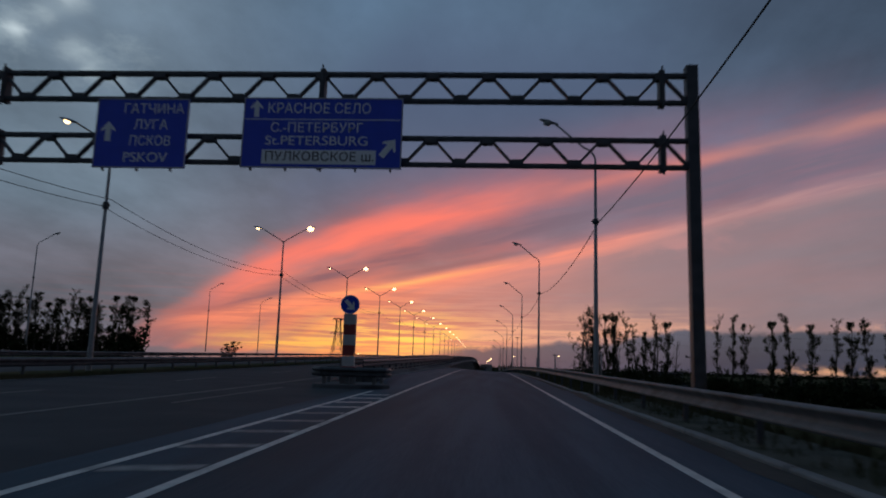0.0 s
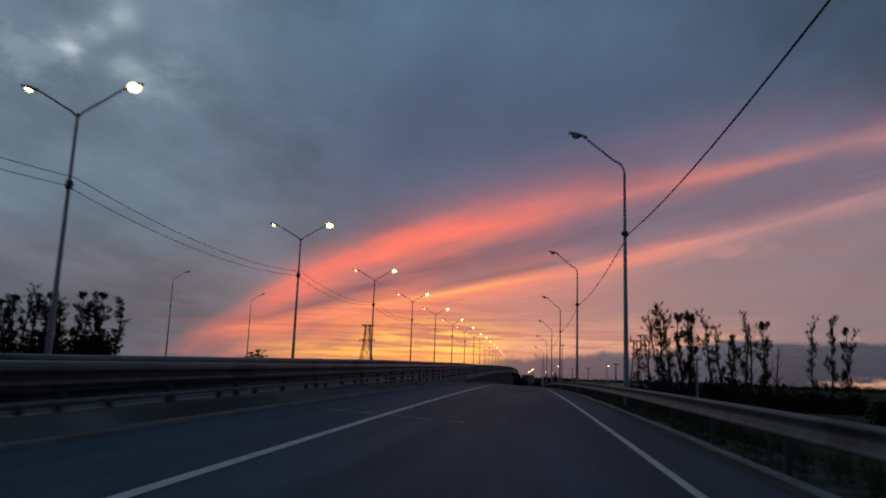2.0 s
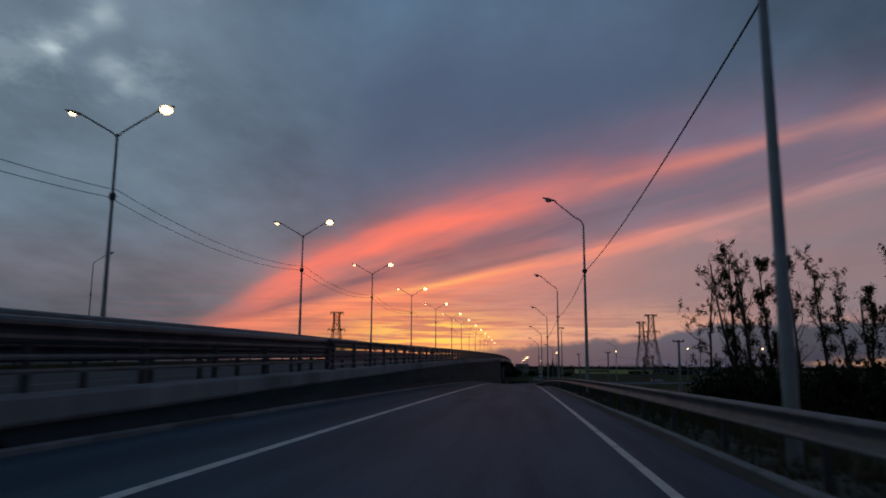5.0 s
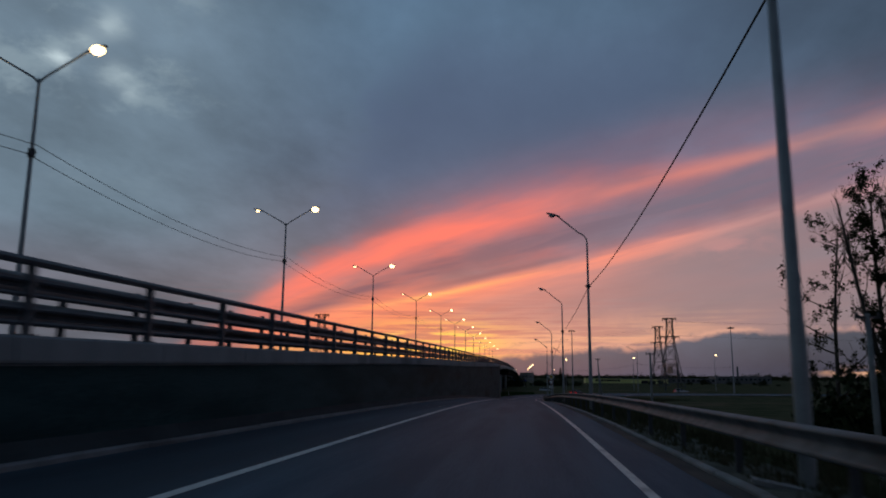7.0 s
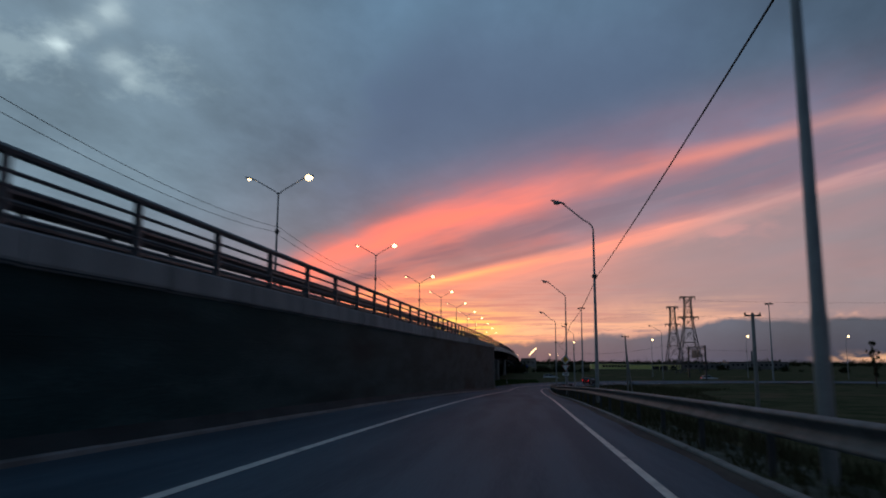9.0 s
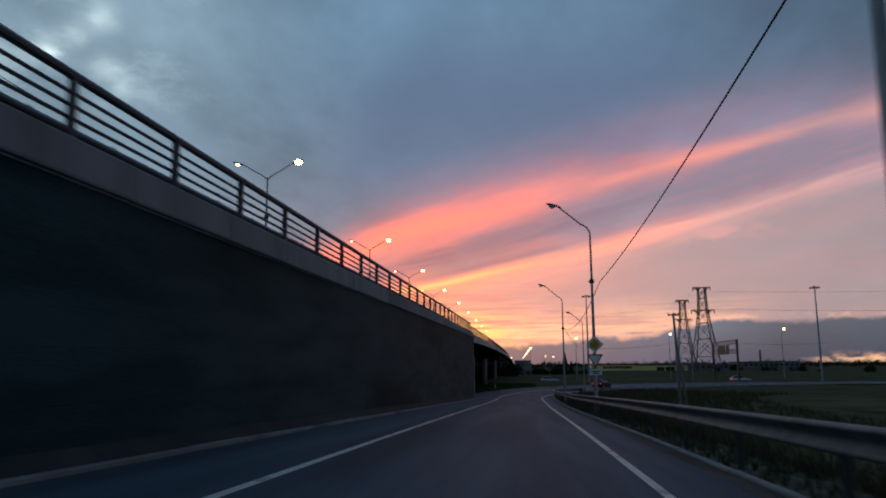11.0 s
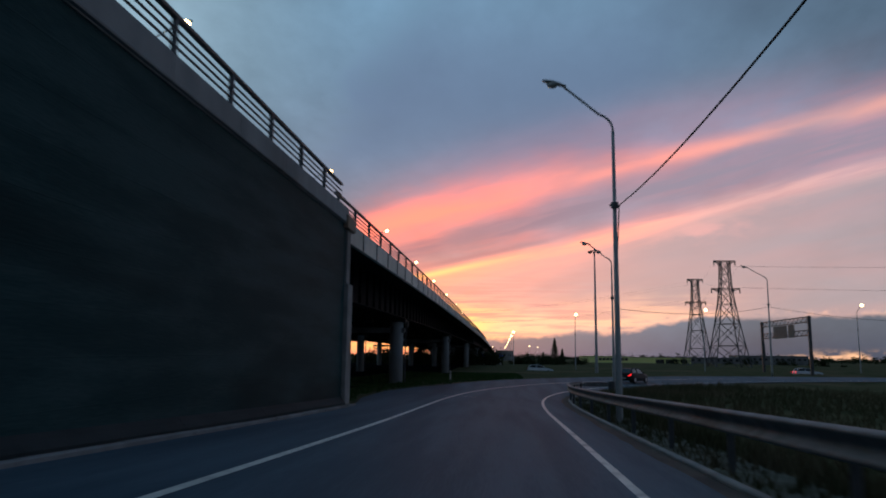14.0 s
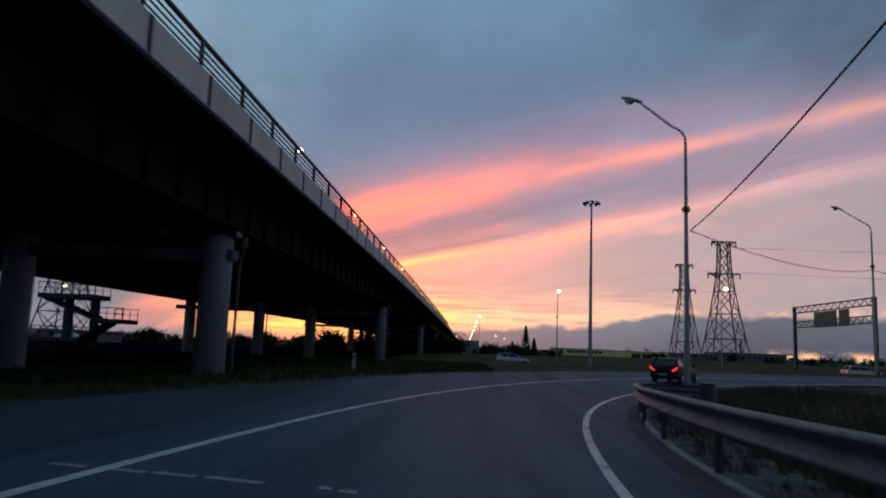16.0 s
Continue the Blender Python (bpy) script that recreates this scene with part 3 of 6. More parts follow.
ribbon(bm, -58, 418, left_edge, kerb_lat, 0.0)
road = part("ramp_road", bm, "asphalt", None, smooth=True)
tagged(road, "worn dark asphalt of a single-lane exit ramp", "road", kind="structure")

# dusty strip behind the right kerb
bm = bmesh.new()
ribbon(bm, -58, 340, lambda s: kerb_lat(s) + 0.14, 4.35, -0.03)
tagged(part("verge", bm, "verge", None, smooth=True), "dusty strip of earth and dry grass under the barrier", "verge", kind="structure")

# earth washed against the right kerb
bm = bmesh.new()
ribbon(bm, -20, 335, lambda s: kerb_lat(s) - 0.34 + 0.11 * noise.noise((s * 0.21, 3.0, 0)) + 0.05 * noise.noise((s * 0.9, 7.0, 0)), kerb_lat, 0.004, 1.0)
tagged(part("washed_earth", bm, "washed_earth", None, smooth=True), "brown earth washed against the kerb", "earth", kind="structure")

# white edge lines
bm = bmesh.new()
ribbon(bm, -58, 350, lambda s: line_left(s) - 0.062, lambda s: line_left(s) + 0.062, 0.005)
tagged(part("road_line", bm, "paint"), "solid white painted line along the ramp", "road marking", kind="structure")
bm = bmesh.new()
ribbon(bm, -58, 400, lambda s: line_right(s) - 0.065, lambda s: line_right(s) + 0.065, 0.005)
tagged(part("road_line", bm, "paint"), "solid white painted line along the ramp", "road marking", kind="structure")
# gore: boundary line and slanted bars in front of the dividing nose
bm = bmesh.new()
ribbon(bm, 12, 40.9, lambda s: -4.35 - (40.9 - s) * 0.002, lambda s: -4.23 - (40.9 - s) * 0.002, 0.005)
tagged(part("gore_line", bm, "paint"), "white line beside the hatched gore", "road marking", kind="structure")
bm = bmesh.new()
deck_strip(bm, 33.0, 41.4, -7.36, -7.24, 0.006)
tagged(part("gore_line", bm, "worn_paint"), "white line beside the hatched gore", "road marking", kind="structure")
for k in range(9):
    s = 38.4 - 1.75 * k
    bm = bmesh.new()
    vs = [bm.verts.new(ramp(s + d, l, 0.005)) for d, l in ((-0.10, -4.22), (0.18, -3.39), (0.52, -3.39), (0.24, -4.22))]
    bm.faces.new(vs)
    tagged(part("gore_bar", bm, "faded_paint" if k > 3 else "paint"), "white hatch bar painted on asphalt", "road marking", "gore bars", kind="structure")
# worn cross dashes
for s, l0, l1 in ((64.48, -4.12, -3.65), (64.52, -3.52, -3.07), (64.46, -2.77, -2.33), (64.36, -2.25, -2.0), (64.30, -1.58, -1.45), (64.24, -1.4, -1.3),
                  (127.9, -4.3, -3.4), (127.8, -3.2, -2.4), (127.7, -2.1, -1.6), (163.62, -4.08, -3.71), (163.6, -3.49, -3.1), (163.5, -2.6, -2.07),
                  (285.37, -3.31, -3.01), (285.41, -2.92, -2.52), (285.46, -2.48, -2.12), (285.5, -2.05, -1.57), (285.58, -1.13, -1.02), (285.54, -0.95, -0.80)):
    bm = bmesh.new()
    ribbon(bm, s, s + 0.06, l0, l1, 0.008, 0.1)
    tagged(part("cross_mark", bm, "paint"), "thin worn white dash across the ramp", "road marking", "cross dashes", kind="structure")


bm = bmesh.new()
deck_strip(bm, -58, WALL_END, -16.4, lambda y: -4.86 if y < 46 else -5.30, -0.006)
tagged(part("main_road", bm, "old_asphalt"), "grey asphalt carriageway of the main highway", "road", kind="structure")
bm = bmesh.new()
deck_strip(bm, -58, WALL_END, -29.6, -18.2, -0.006)
tagged(part("main_road", bm, "old_asphalt"), "grey asphalt of the opposite carriageway", "road", kind="structure")
for x, dash in ((-8.4, 0), (-12.0, 1), (-16.1, 0)):
    if dash:
        for k in range(16):
            bm = bmesh.new()
            deck_strip(bm, -40 + 12 * k, -36 + 12 * k, x - 0.07, x + 0.07, 0.004, 4)
            tagged(part("lane_dash", bm, "worn_paint"), "white lane dash on the main highway", "road marking", "lane dashes", kind="structure")
    else:
        bm = bmesh.new()
        deck_strip(bm, -58, WALL_END, x - 0.08, x + 0.08, 0.004)
        tagged(part("road_line", bm, "worn_paint"), "worn white edge line on the main highway", "road marking", kind="structure")
# median and far verge fill between the carriageways
bm = bmesh.new()
n = 56
rows = []
for i in range(n + 1):
    y = -58 + (WALL_END + 58) * i / n
    z = deck_z(y)
    rows.append([bm.verts.new(p) for p in ((-18.2, y, z - 0.3), (-18.2, y, z + 0.14), (-16.4, y, z + 0.14), (-16.4, y, z - 0.3))])
for p, q in zip(rows, rows[1:]):
    for k in range(3):
        bm.faces.new((p[k], p[k + 1], q[k + 1], q[k]))
tagged(part("median_strip", bm, "grass"), "grassy raised median between the carriageways", "median", kind="structure")

# cross road beyond the ramp
bm = bmesh.new()
for x in range(-120, 400, 20):
    vs = [bm.verts.new(p) for p in ((x, 366, PLAIN + 0.24), (x + 20, 366, PLAIN + 0.24), (x + 20, 380, PLAIN + 0.24), (x, 380, PLAIN + 0.24))]
    bm.faces.new(vs)
tagged(part("cross_road", bm, "far_road"), "dark asphalt cross road beyond the ramp", "road", kind="structure")

# kerbs at both sides of the ramp, stone by stone on the nearest stretch
kerb_left = thing("kerb_left", None, "grey concrete kerb along the foot of the wall", "kerb", kind="structure")
kerb_right = thing("kerb_right", None, "grey concrete kerb at the ramp's outer edge", "kerb", kind="structure")


def kerb_run(bm, s0, s1, lat, width, up):
    n = max(1, int((s1 - s0) / 2))
    fr = []
    for i in range(n + 1):
        s = s0 + (s1 - s0) * i / n
        l = lat(s) if callable(lat) else lat
        fr.append((ramp(s, l), ramp_side(s)))
    sweep(bm, fr, [(-width / 2, -0.2), (width / 2, -0.2), (width / 2, up - 0.02), (width / 2 - 0.02, up), (-width / 2 + 0.02, up), (-width / 2, up - 0.02)])


for i in range(113):
    bm = bmesh.new()
    kerb_run(bm, 46.5 + 2 * i + 0.008, 48.5 + 2 * i - 0.008, -4.78 + 0.006 * math.sin(i * 2.9), 0.11, 0.066 + 0.005 * math.sin(i * 4.7))
    part("kerb_stone", bm, "pale_kerb", kerb_left)
for i in range(180):
    s0 = -58 + 2 * i
    bm = bmesh.new()
    shift, rise = 0.008 * math.sin(i * 3.1), 0.055 + 0.008 * math.sin(i * 5.3)
    kerb_run(bm, s0 + 0.01, s0 + 2 - 0.01, lambda s: kerb_lat(s) + 0.075 + shift, 0.15, rise)
    part("kerb_stone", bm, "kerb", kerb_right)
# concrete shelf behind the left kerb; before the dark facing begins it climbs to the main road
FACING = 107.0


def shelf_row(y):
    base = ramp(y, -4.84)[2]
    if y < FACING:
        top = max(base + 0.20, deck_z(y) + 0.10)
        return [(-4.84, y, base - 0.25), (-4.84, y, base + 0.058), (-4.98, y, base + 0.11), (-5.06, y, top), (-5.30, y, top + 0.02), (-7.1, y, deck_z(y) + 0.02), (-7.1, y, deck_z(y) - 0.3)]
    return [(-4.84, y, base - 0.25), (-4.84, y, base + 0.058), (-4.88, y, base + 0.10), (-4.94, y, base + 0.16), (-4.995, y, base + 0.235), (-4.998, y, base + 0.1), (-4.999, y, base - 0.25)]


for y0 in [46.5 + 4.05 * k for k in range(56)]:
    y1 = min(y0 + 4.04, WALL_END - 0.02)
    if y0 > WALL_END - 1:
        break
    if y0 < FACING < y1:
        y1 = FACING - 0.01
    bm = bmesh.new()
    rows = [[bm.verts.new(p) for p in shelf_row(y)] for y in (y0, (y0 + y1) / 2, y1)]
    for p, q in zip(rows, rows[1:]):
        for k in range(6):
            bm.faces.new((p[k], q[k], q[k + 1], p[k + 1]))
    bm.faces.new(rows[0])
    bm.faces.new(rows[-1][::-1])
    part("shelf_slab", bm, "shelf" if y0 < FACING - 1 else "dark_shelf", kerb_left)
# sloping concrete gutter that leaves the kerb
bm = bmesh.new()
for y0 in (143.5, 56.0):
    p0, p1 = ramp(y0, 3.1, 0.03), ramp(y0 - 0.4, 5.2, -0.25)
    bar(bm, p0, p1, 0.35, 0.06)
tagged(part("drain_chute", bm, "kerb"), "small concrete drain chute down the verge", "drain", kind="structure")


# ---- retaining wall, cap, abutment ----
def wall_foot(y):
    return ramp(y, -5.0)[2] - 0.3


wall = thing("wall_ramp", None, "dark block retaining wall beside the ramp", "wall", kind="structure")
ys_w = [FACING] + [110 + 4 * k for k in range(41)] + [WALL_END]
bm = bmesh.new()
front, back = [], []
for y in ys_w:
    front.append([bm.verts.new((WALL_X, y, wall_foot(y))), bm.verts.new((WALL_X, y, max(wall_foot(y) + 0.05, deck_z(y) - 0.02)))])
    back.append([bm.verts.new((WALL_X - 0.35, y, wall_foot(y))), bm.verts.new((WALL_X - 0.35, y, max(wall_foot(y) + 0.05, deck_z(y) - 0.02)))])
for a, b in zip(front, front[1:]):
    bm.faces.new((a[0], b[0], b[1], a[1]))
for a, b in zip(back, back[1:]):
    bm.faces.new((a[1], b[1], b[0], a[0]))
bm.faces.new((front[-1][0], back[-1][0], back[-1][1], front[-1][1]))
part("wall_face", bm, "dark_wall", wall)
# thin courses that stand a little proud
for k in range(1, 11):
    z = lambda y, k=k: deck_z(y) - 0.30 - 0.62 * k
    ys_c = [y for y in range(109, 273, 3) if z(y) > wall_foot(y) + 0.35]
    if len(ys_c) < 2:
        continue
    bm = bmesh.new()
    sweep(bm, [((WALL_X, y, z(y)), (1, 0)) for y in ys_c + [272.9]], [(-0.05, -0.010), (0.002, -0.010), (0.004, 0.0), (0.002, 0.010), (-0.05, 0.010)])
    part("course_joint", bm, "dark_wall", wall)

# concrete cap, unit by unit
cap = thing("wall_cap", None, "pale concrete cornice on top of the retaining wall", "cornice", kind="structure")
for i in range(56):
    y0, y1 = FACING + 3.0 * i + 0.010, FACING + 3.0 * (i + 1) - 0.010
    if y0 > WALL_END - 0.5:
        break
    y1 = min(y1, WALL_END - 0.01)
    bm = bmesh.new()
    low = float(np.interp(y0, (120, 160, 185, 215, 273), (-0.19, -0.20, -0.30, -0.39, -0.40)))
    fr = [((WALL_X, y, deck_z(y)), (1, 0)) for y in (y0, (y0 + y1) / 2, y1)]
    sweep(bm, fr, [(-0.36, low), (0.03, low), (0.035, low + 0.02), (0.09, low + 0.03), (0.10, low + 0.06), (0.09, 0.09), (0.06, 0.12), (-0.36, 0.12)])
    part("cap_unit", bm, "concrete", cap)

# abutment
abut = thing("abutment", None, "concrete bridge abutment at the end of the wall", "abutment", kind="structure")
bm = bmesh.new()
box(bm, -30.2, -5.36, WALL_END - 1.0, WALL_END + 0.25, PLAIN - 0.5, 1.35, 0.03)
part("front_wall", bm, "concrete", abut)
bm = bmesh.new()
box(bm, -30.2, -5.36, WALL_END - 1.0, WALL_END - 0.5, 1.35, 3.0)
part("back_wall", bm, "concrete", abut)
bm = bmesh.new()
box(bm, -5.36, -4.86, WALL_END + 0.02, WALL_END + 0.75, PLAIN + 0.4, 1.15, 0.04)
box(bm, -5.36, -4.93, WALL_END + 0.02, WALL_END + 0.55, 1.15, 3.05, 0.04)
part("corner_pilaster", bm, "kerb", abut, "stained concrete corner pilaster")
bm = bmesh.new()
box(bm, -5.30, -4.84, WALL_END - 0.35, WALL_END + 0.9, 2.95, 3.40, 0.03)
part("corner_block", bm, "rust_concrete", abut, "rust-stained concrete corner block")

# ---- bridge ----
BR_END = 690.0


def bridge(name, xa, xb, label):
    """Deck between x = xa (left) and xb (right) on girders."""
    br = thing(name, None, label, "bridge", kind="structure")
    ysb = [WALL_END + 0.02] + list(range(276, 690, 6)) + [BR_END]
    bm = bmesh.new()
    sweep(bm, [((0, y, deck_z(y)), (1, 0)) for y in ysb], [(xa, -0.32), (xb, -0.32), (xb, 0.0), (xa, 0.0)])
    part("deck_slab", bm, "shaded_slab", br)
    bm = bmesh.new()
    deck_strip(bm, WALL_END + 0.02, BR_END, xa + 0.6, xb - 0.6, 0.006)
    part("carriageway", bm, "old_asphalt", br)
    for x in (xb - 1.9, xb - 4.5, xb - 7.1, xa + 1.9):
        bm = bmesh.new()
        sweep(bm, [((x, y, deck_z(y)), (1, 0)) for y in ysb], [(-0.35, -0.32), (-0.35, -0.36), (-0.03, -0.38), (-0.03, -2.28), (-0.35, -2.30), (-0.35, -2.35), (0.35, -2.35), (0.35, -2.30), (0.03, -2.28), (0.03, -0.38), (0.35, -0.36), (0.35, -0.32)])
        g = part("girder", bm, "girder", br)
        if x == xb - 1.9:
            sb = bmesh.new()
            box(sb, 0.03, 0.16, -0.02, 0.02, -2.29, -0.37)
            first = part("stiffener", sb, "girder", g)
            first.matrix_basis = pose(x, 275, deck_z(275))
            y = 278.0
            while y < 420:
                again(first, g, pose(x, y, deck_z(y)))
                y += 2.0
    return br


bridge("bridge", -16.9, -5.3, "steel girder road bridge with pale concrete edge")
bridge("bridge", -29.8, -17.9, "parallel steel girder bridge of the opposite carriageway")

# added sheet just above the ground that carries the bridges' shade as colour
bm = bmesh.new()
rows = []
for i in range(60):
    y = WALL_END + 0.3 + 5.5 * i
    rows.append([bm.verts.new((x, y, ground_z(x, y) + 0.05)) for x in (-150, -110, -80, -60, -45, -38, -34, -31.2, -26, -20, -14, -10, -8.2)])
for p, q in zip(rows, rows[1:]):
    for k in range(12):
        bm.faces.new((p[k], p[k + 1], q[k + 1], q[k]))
tagged(part("bare_ground", bm, "bridge_shade", None, smooth=True), "near-black ground sheet painted as the shade under the road bridges", "ground", kind="structure")
fascia = thing("bridge_fascia", None, "row of pale concrete fascia panels on the bridge edge", "fascia", kind="structure")
y = WALL_END + 0.8
while y < 520:
    bm = bmesh.new()
    ym = y + 2.96
    sweep(bm, [((WALL_X, yy, deck_z(yy)), (1, 0)) for yy in (y + 0.015, ym - 0.015)], [(-0.295, -0.82), (-0.17, -0.82), (-0.15, -0.80), (-0.15, -0.10), (-0.18, -0.07), (-0.295, -0.07)])
    part("fascia_panel", bm, "fascia", fascia)
    y = ym
# joint covers between the panels
y = WALL_END + 0.8
bm = bmesh.new()
box(bm, WALL_X - 0.150, WALL_X - 0.125, -0.06, 0.06, -0.80, -0.10)
lath = part("joint_lath", bm, "old_kerb", fascia)
lath.matrix_basis = pose(0, y, deck_z(y))
while y < 420:
    y += 2.96
    again(lath, fascia, pose(0, y, deck_z(y)))


def pier(y, xl, xr):
    p = thing("bridge_pier", pose(0, y, 0), "round concrete bridge pier columns under a cross beam", "pier", "bridge piers", "structure")
    top = deck_z(y) - 2.55
    for x in (xl, xr):
        bm = bmesh.new()
        tube(bm, [(x, 0, PLAIN + 0.2), (x, 0, top - 0.9), (x, 0, top + 0.02)], [0.50, 0.50, 0.50], 24)
        part("column", bm, "column", p, smooth=True)
    bm = bmesh.new()
    slab_pts = [(xl - 1.3, top - 0.42), (xl - 1.3, top - 0.80), (xr + 0.50, top - 0.80), (xr + 0.62, top - 0.70), (xr + 0.62, top - 0.42)]
    fa = [bm.verts.new((x, -0.30, z)) for x, z in slab_pts]
    fb = [bm.verts.new((x, 0.30, z)) for x, z in slab_pts]
    bm.faces.new(fa)
    bm.faces.new(fb[::-1])
    for k in range(5):
        bm.faces.new((fa[(k + 1) % 5], fa[k], fb[k], fb[(k + 1) % 5]))
    part("cross_beam", bm, "pier", p, "grey cross beam")
    bm = bmesh.new()
    tube(bm, [(xr + 0.72, 0.40, top + 0.10), (xr + 0.72, 0.40, top - 0.25), (xr + 0.70, 0.42, top - 0.45), (xr + 0.62, 0.45, top - 0.9), (xr + 0.58, 0.45, PLAIN + 0.3)], [0.13, 0.13, 0.06, 0.05, 0.05], 8)
    part("drain_pipe", bm, "dark_steel", p, "dark drain pipe")
    bm = bmesh.new()
    for x in (xr + 0.40, xr - 2.1, xr - 4.7, xl - 0.7):
        box(bm, x - 0.3, x + 0.3, -0.3, 0.3, top, top + 0.2)
    part("bearing", bm, "dark_steel", p)
    return p


for y in (302.8, 347.0, 400.0, 455.0, 510.0):
    pier(y, -14.3, -7.68)
    pier(y, -25.8, -19.2)


# ---- railing along wall and bridge ----
def railing(y_from, y_to, x, pitch, label):
    r = thing("bridge_railing", None, label, "railing", "railings")
    yy = [y_from + (y_to - y_from) * k / max(1, int((y_to - y_from) / 6)) for k in range(max(1, int((y_to - y_from) / 6)) + 1)]
    bm = bmesh.new()
    sweep(bm, [((x, y, deck_z(y) + 0.12), (1, 0)) for y in yy], [(-0.05, 0.76), (0.05, 0.76), (0.065, 0.80), (0.04, 0.84), (-0.04, 0.84), (-0.065, 0.80)])
    part("top_rail", bm, "rail_paint", r)
    for h in (0.14, 0.29, 0.44, 0.59):
        bm = bmesh.new()
        tube(bm, [(x, y, deck_z(y) + 0.12 + h) for y in yy], 0.024, 6)
        part("bar", bm, "rail_paint", r)
    bm = bmesh.new()
    box(bm, -0.05, 0.05, -0.035, 0.035, -0.02, 0.77, 0.008)
    box(bm, -0.09, 0.09, -0.08, 0.08, -0.01, 0.02)
    first = None
    y = y_from + 0.4
    while y < y_to:
        m = pose(x, y, deck_z(y) + 0.12)
        if first is None:
            first = part("post", bm, "rail_paint", r)
            first.matrix_basis = m
        else:
            again(first, r, m)
        y += pitch
    return r


railing(120.0, WALL_END - 0.3, -5.12, 2.5, "grey steel railing with four bars on the wall")
railing(WALL_END + 0.9, 480.0, -5.60, 2.96, "grey steel railing along the bridge edge")

W_BEAM = [(0.0, 0.0), (0.055, 0.02), (0.085, 0.06), (0.085, 0.10), (0.03, 0.135), (0.015, 0.155), (0.03, 0.175), (0.085, 0.21), (0.085, 0.25), (0.055, 0.29), (0.0, 0.31), (-0.012, 0.31), (0.045, 0.285), (0.07, 0.25), (0.07, 0.21), (0.015, 0.175), (0.0, 0.155), (0.015, 0.135), (0.07, 0.10), (0.07, 0.06), (0.045, 0.025), (-0.012, 0.0)]


R_BEAM = [(0.0, 0.0), (0.075, 0.012), (0.10, 0.045), (0.085, 0.075), (0.03, 0.115), (0.012, 0.15), (0.02, 0.185), (0.075, 0.235), (0.115, 0.262), (0.122, 0.285), (0.10, 0.303), (0.06, 0.312), (0.0, 0.314), (-0.012, 0.314), (-0.012, 0.302), (0.06, 0.298), (0.105, 0.28), (0.06, 0.237), (0.005, 0.19), (-0.003, 0.15), (0.015, 0.11), (0.07, 0.07), (0.08, 0.045), (0.06, 0.025), (-0.012, 0.012)]


def crash_barrier(place, side, s0, s1, tiers, pitch, post_h, label, mat="zinc", seg=8.0, face=-1, tall=1.0, deep=1.0):
    """A W-beam barrier; place(s) gives the foot, side(s) the way out; face: which side the beam is on."""
    shape = [(a * deep, b * tall) for a, b in (R_BEAM if deep > 1 else W_BEAM)]
    g = thing("crash_barrier", None, label, "guardrail", "crash barriers")
    for base in tiers:
        s = s0
        while s < s1 - 0.1:
            e = min(s + seg, s1)
            n = max(2, int((e - s) / 2))
            fr = []
            for i in range(n + 1):
                q = s + (e - s) * i / n
                p, d = place(q), side(q)
                fr.append(((p[0] + face * d[0] * 0.08, p[1] + face * d[1] * 0.08, p[2] + base(q)), (d[0] * face, d[1] * face)))
            bm = bmesh.new()
            sweep(bm, fr, shape if face > 0 else shape[::-1], caps=deep <= 1)
            part("beam", bm, mat, g, smooth=deep > 1)
            s = e
    bm = bmesh.new()
    box(bm, -0.05, 0.05, -0.03, 0.03, -0.3, post_h, 0.006)
    first = None
    s = s0 + 1.0
    while s < s1:
        p, d = place(s), side(s)
        m = pose(*p, 0, 0, math.degrees(math.atan2(d[1], d[0])))
        if first is None:
            first = part("post", bm, "dark_steel", g)
            first.matrix_basis = m
        else:
            again(first, g, m)
        s += pitch
    return g


def right_top(s):
    return float(np.interp(s, (43.5, 49, 94, 142, 164, 223, 263, 293, 303), (0.33, 0.50, 0.445, 0.50, 0.53, 0.575, 0.585, 0.54, 0.45)))


def high(y):
    return float(np.interp(y, (60, 80, 120, 150), (0.05, 0.15, 0.15, 0.0)))


RAIL_END = 303.0


def rail_lat(s):
    return float(np.interp(s, (264, 285, 295, 303), (3.36, 2.95, 2.78, 2.72)))


crash_barrier(lambda s: ramp(s, rail_lat(s)), ramp_side, -40, RAIL_END, [right_top], 4.0, 0.70, "galvanised steel crash barrier along the ramp's verge", face=-1, tall=1.08, deep=1.15)
# two-tier barrier of the main road above the wall
crash_barrier(lambda y: (-6.5, y, deck_z(y)), lambda y: (1, 0), 46, 262, [lambda y: 0.28 + high(y), lambda y: 0.66 + high(y)], 2.0, 1.02, "two-tier steel crash barrier on the main road edge", "dusty_steel", face=1)
near_rail = crash_barrier(lambda y: (-5.35, y, deck_z(y) + 0.05), lambda y: (1, 0), 44.6, 121, [lambda y: 0.60], 2.5, 0.92, "dusty crash barrier with two thin lower rails beside the ramp start", "dusty_steel", face=1)
for rail_h in (0.30, 0.46):
    bm = bmesh.new()
    sweep(bm, [((-5.27, y, deck_z(y) + 0.05 + rail_h), (1, 0)) for y in np.arange(44.6, 121.1, 4.0)], [(-0.02, -0.025), (0.015, -0.03), (0.03, 0.0), (0.015, 0.03), (-0.02, 0.025)])
    part("lower_rail", bm, "zinc", near_rail)
crash_barrier(lambda y: (-16.55, y, deck_z(y)), lambda y: (1, 0), -40, 270, [lambda y: 0.40], 3.0, 0.72, "dusty median crash barrier of the highway", "dusty_steel", face=1)
crash_barrier(lambda y: (-29.7, y, deck_z(y)), lambda y: (1, 0), -40, 270, [lambda y: 0.40], 4.0, 0.72, "dusty crash barrier at the far highway edge", "dusty_steel", face=1)
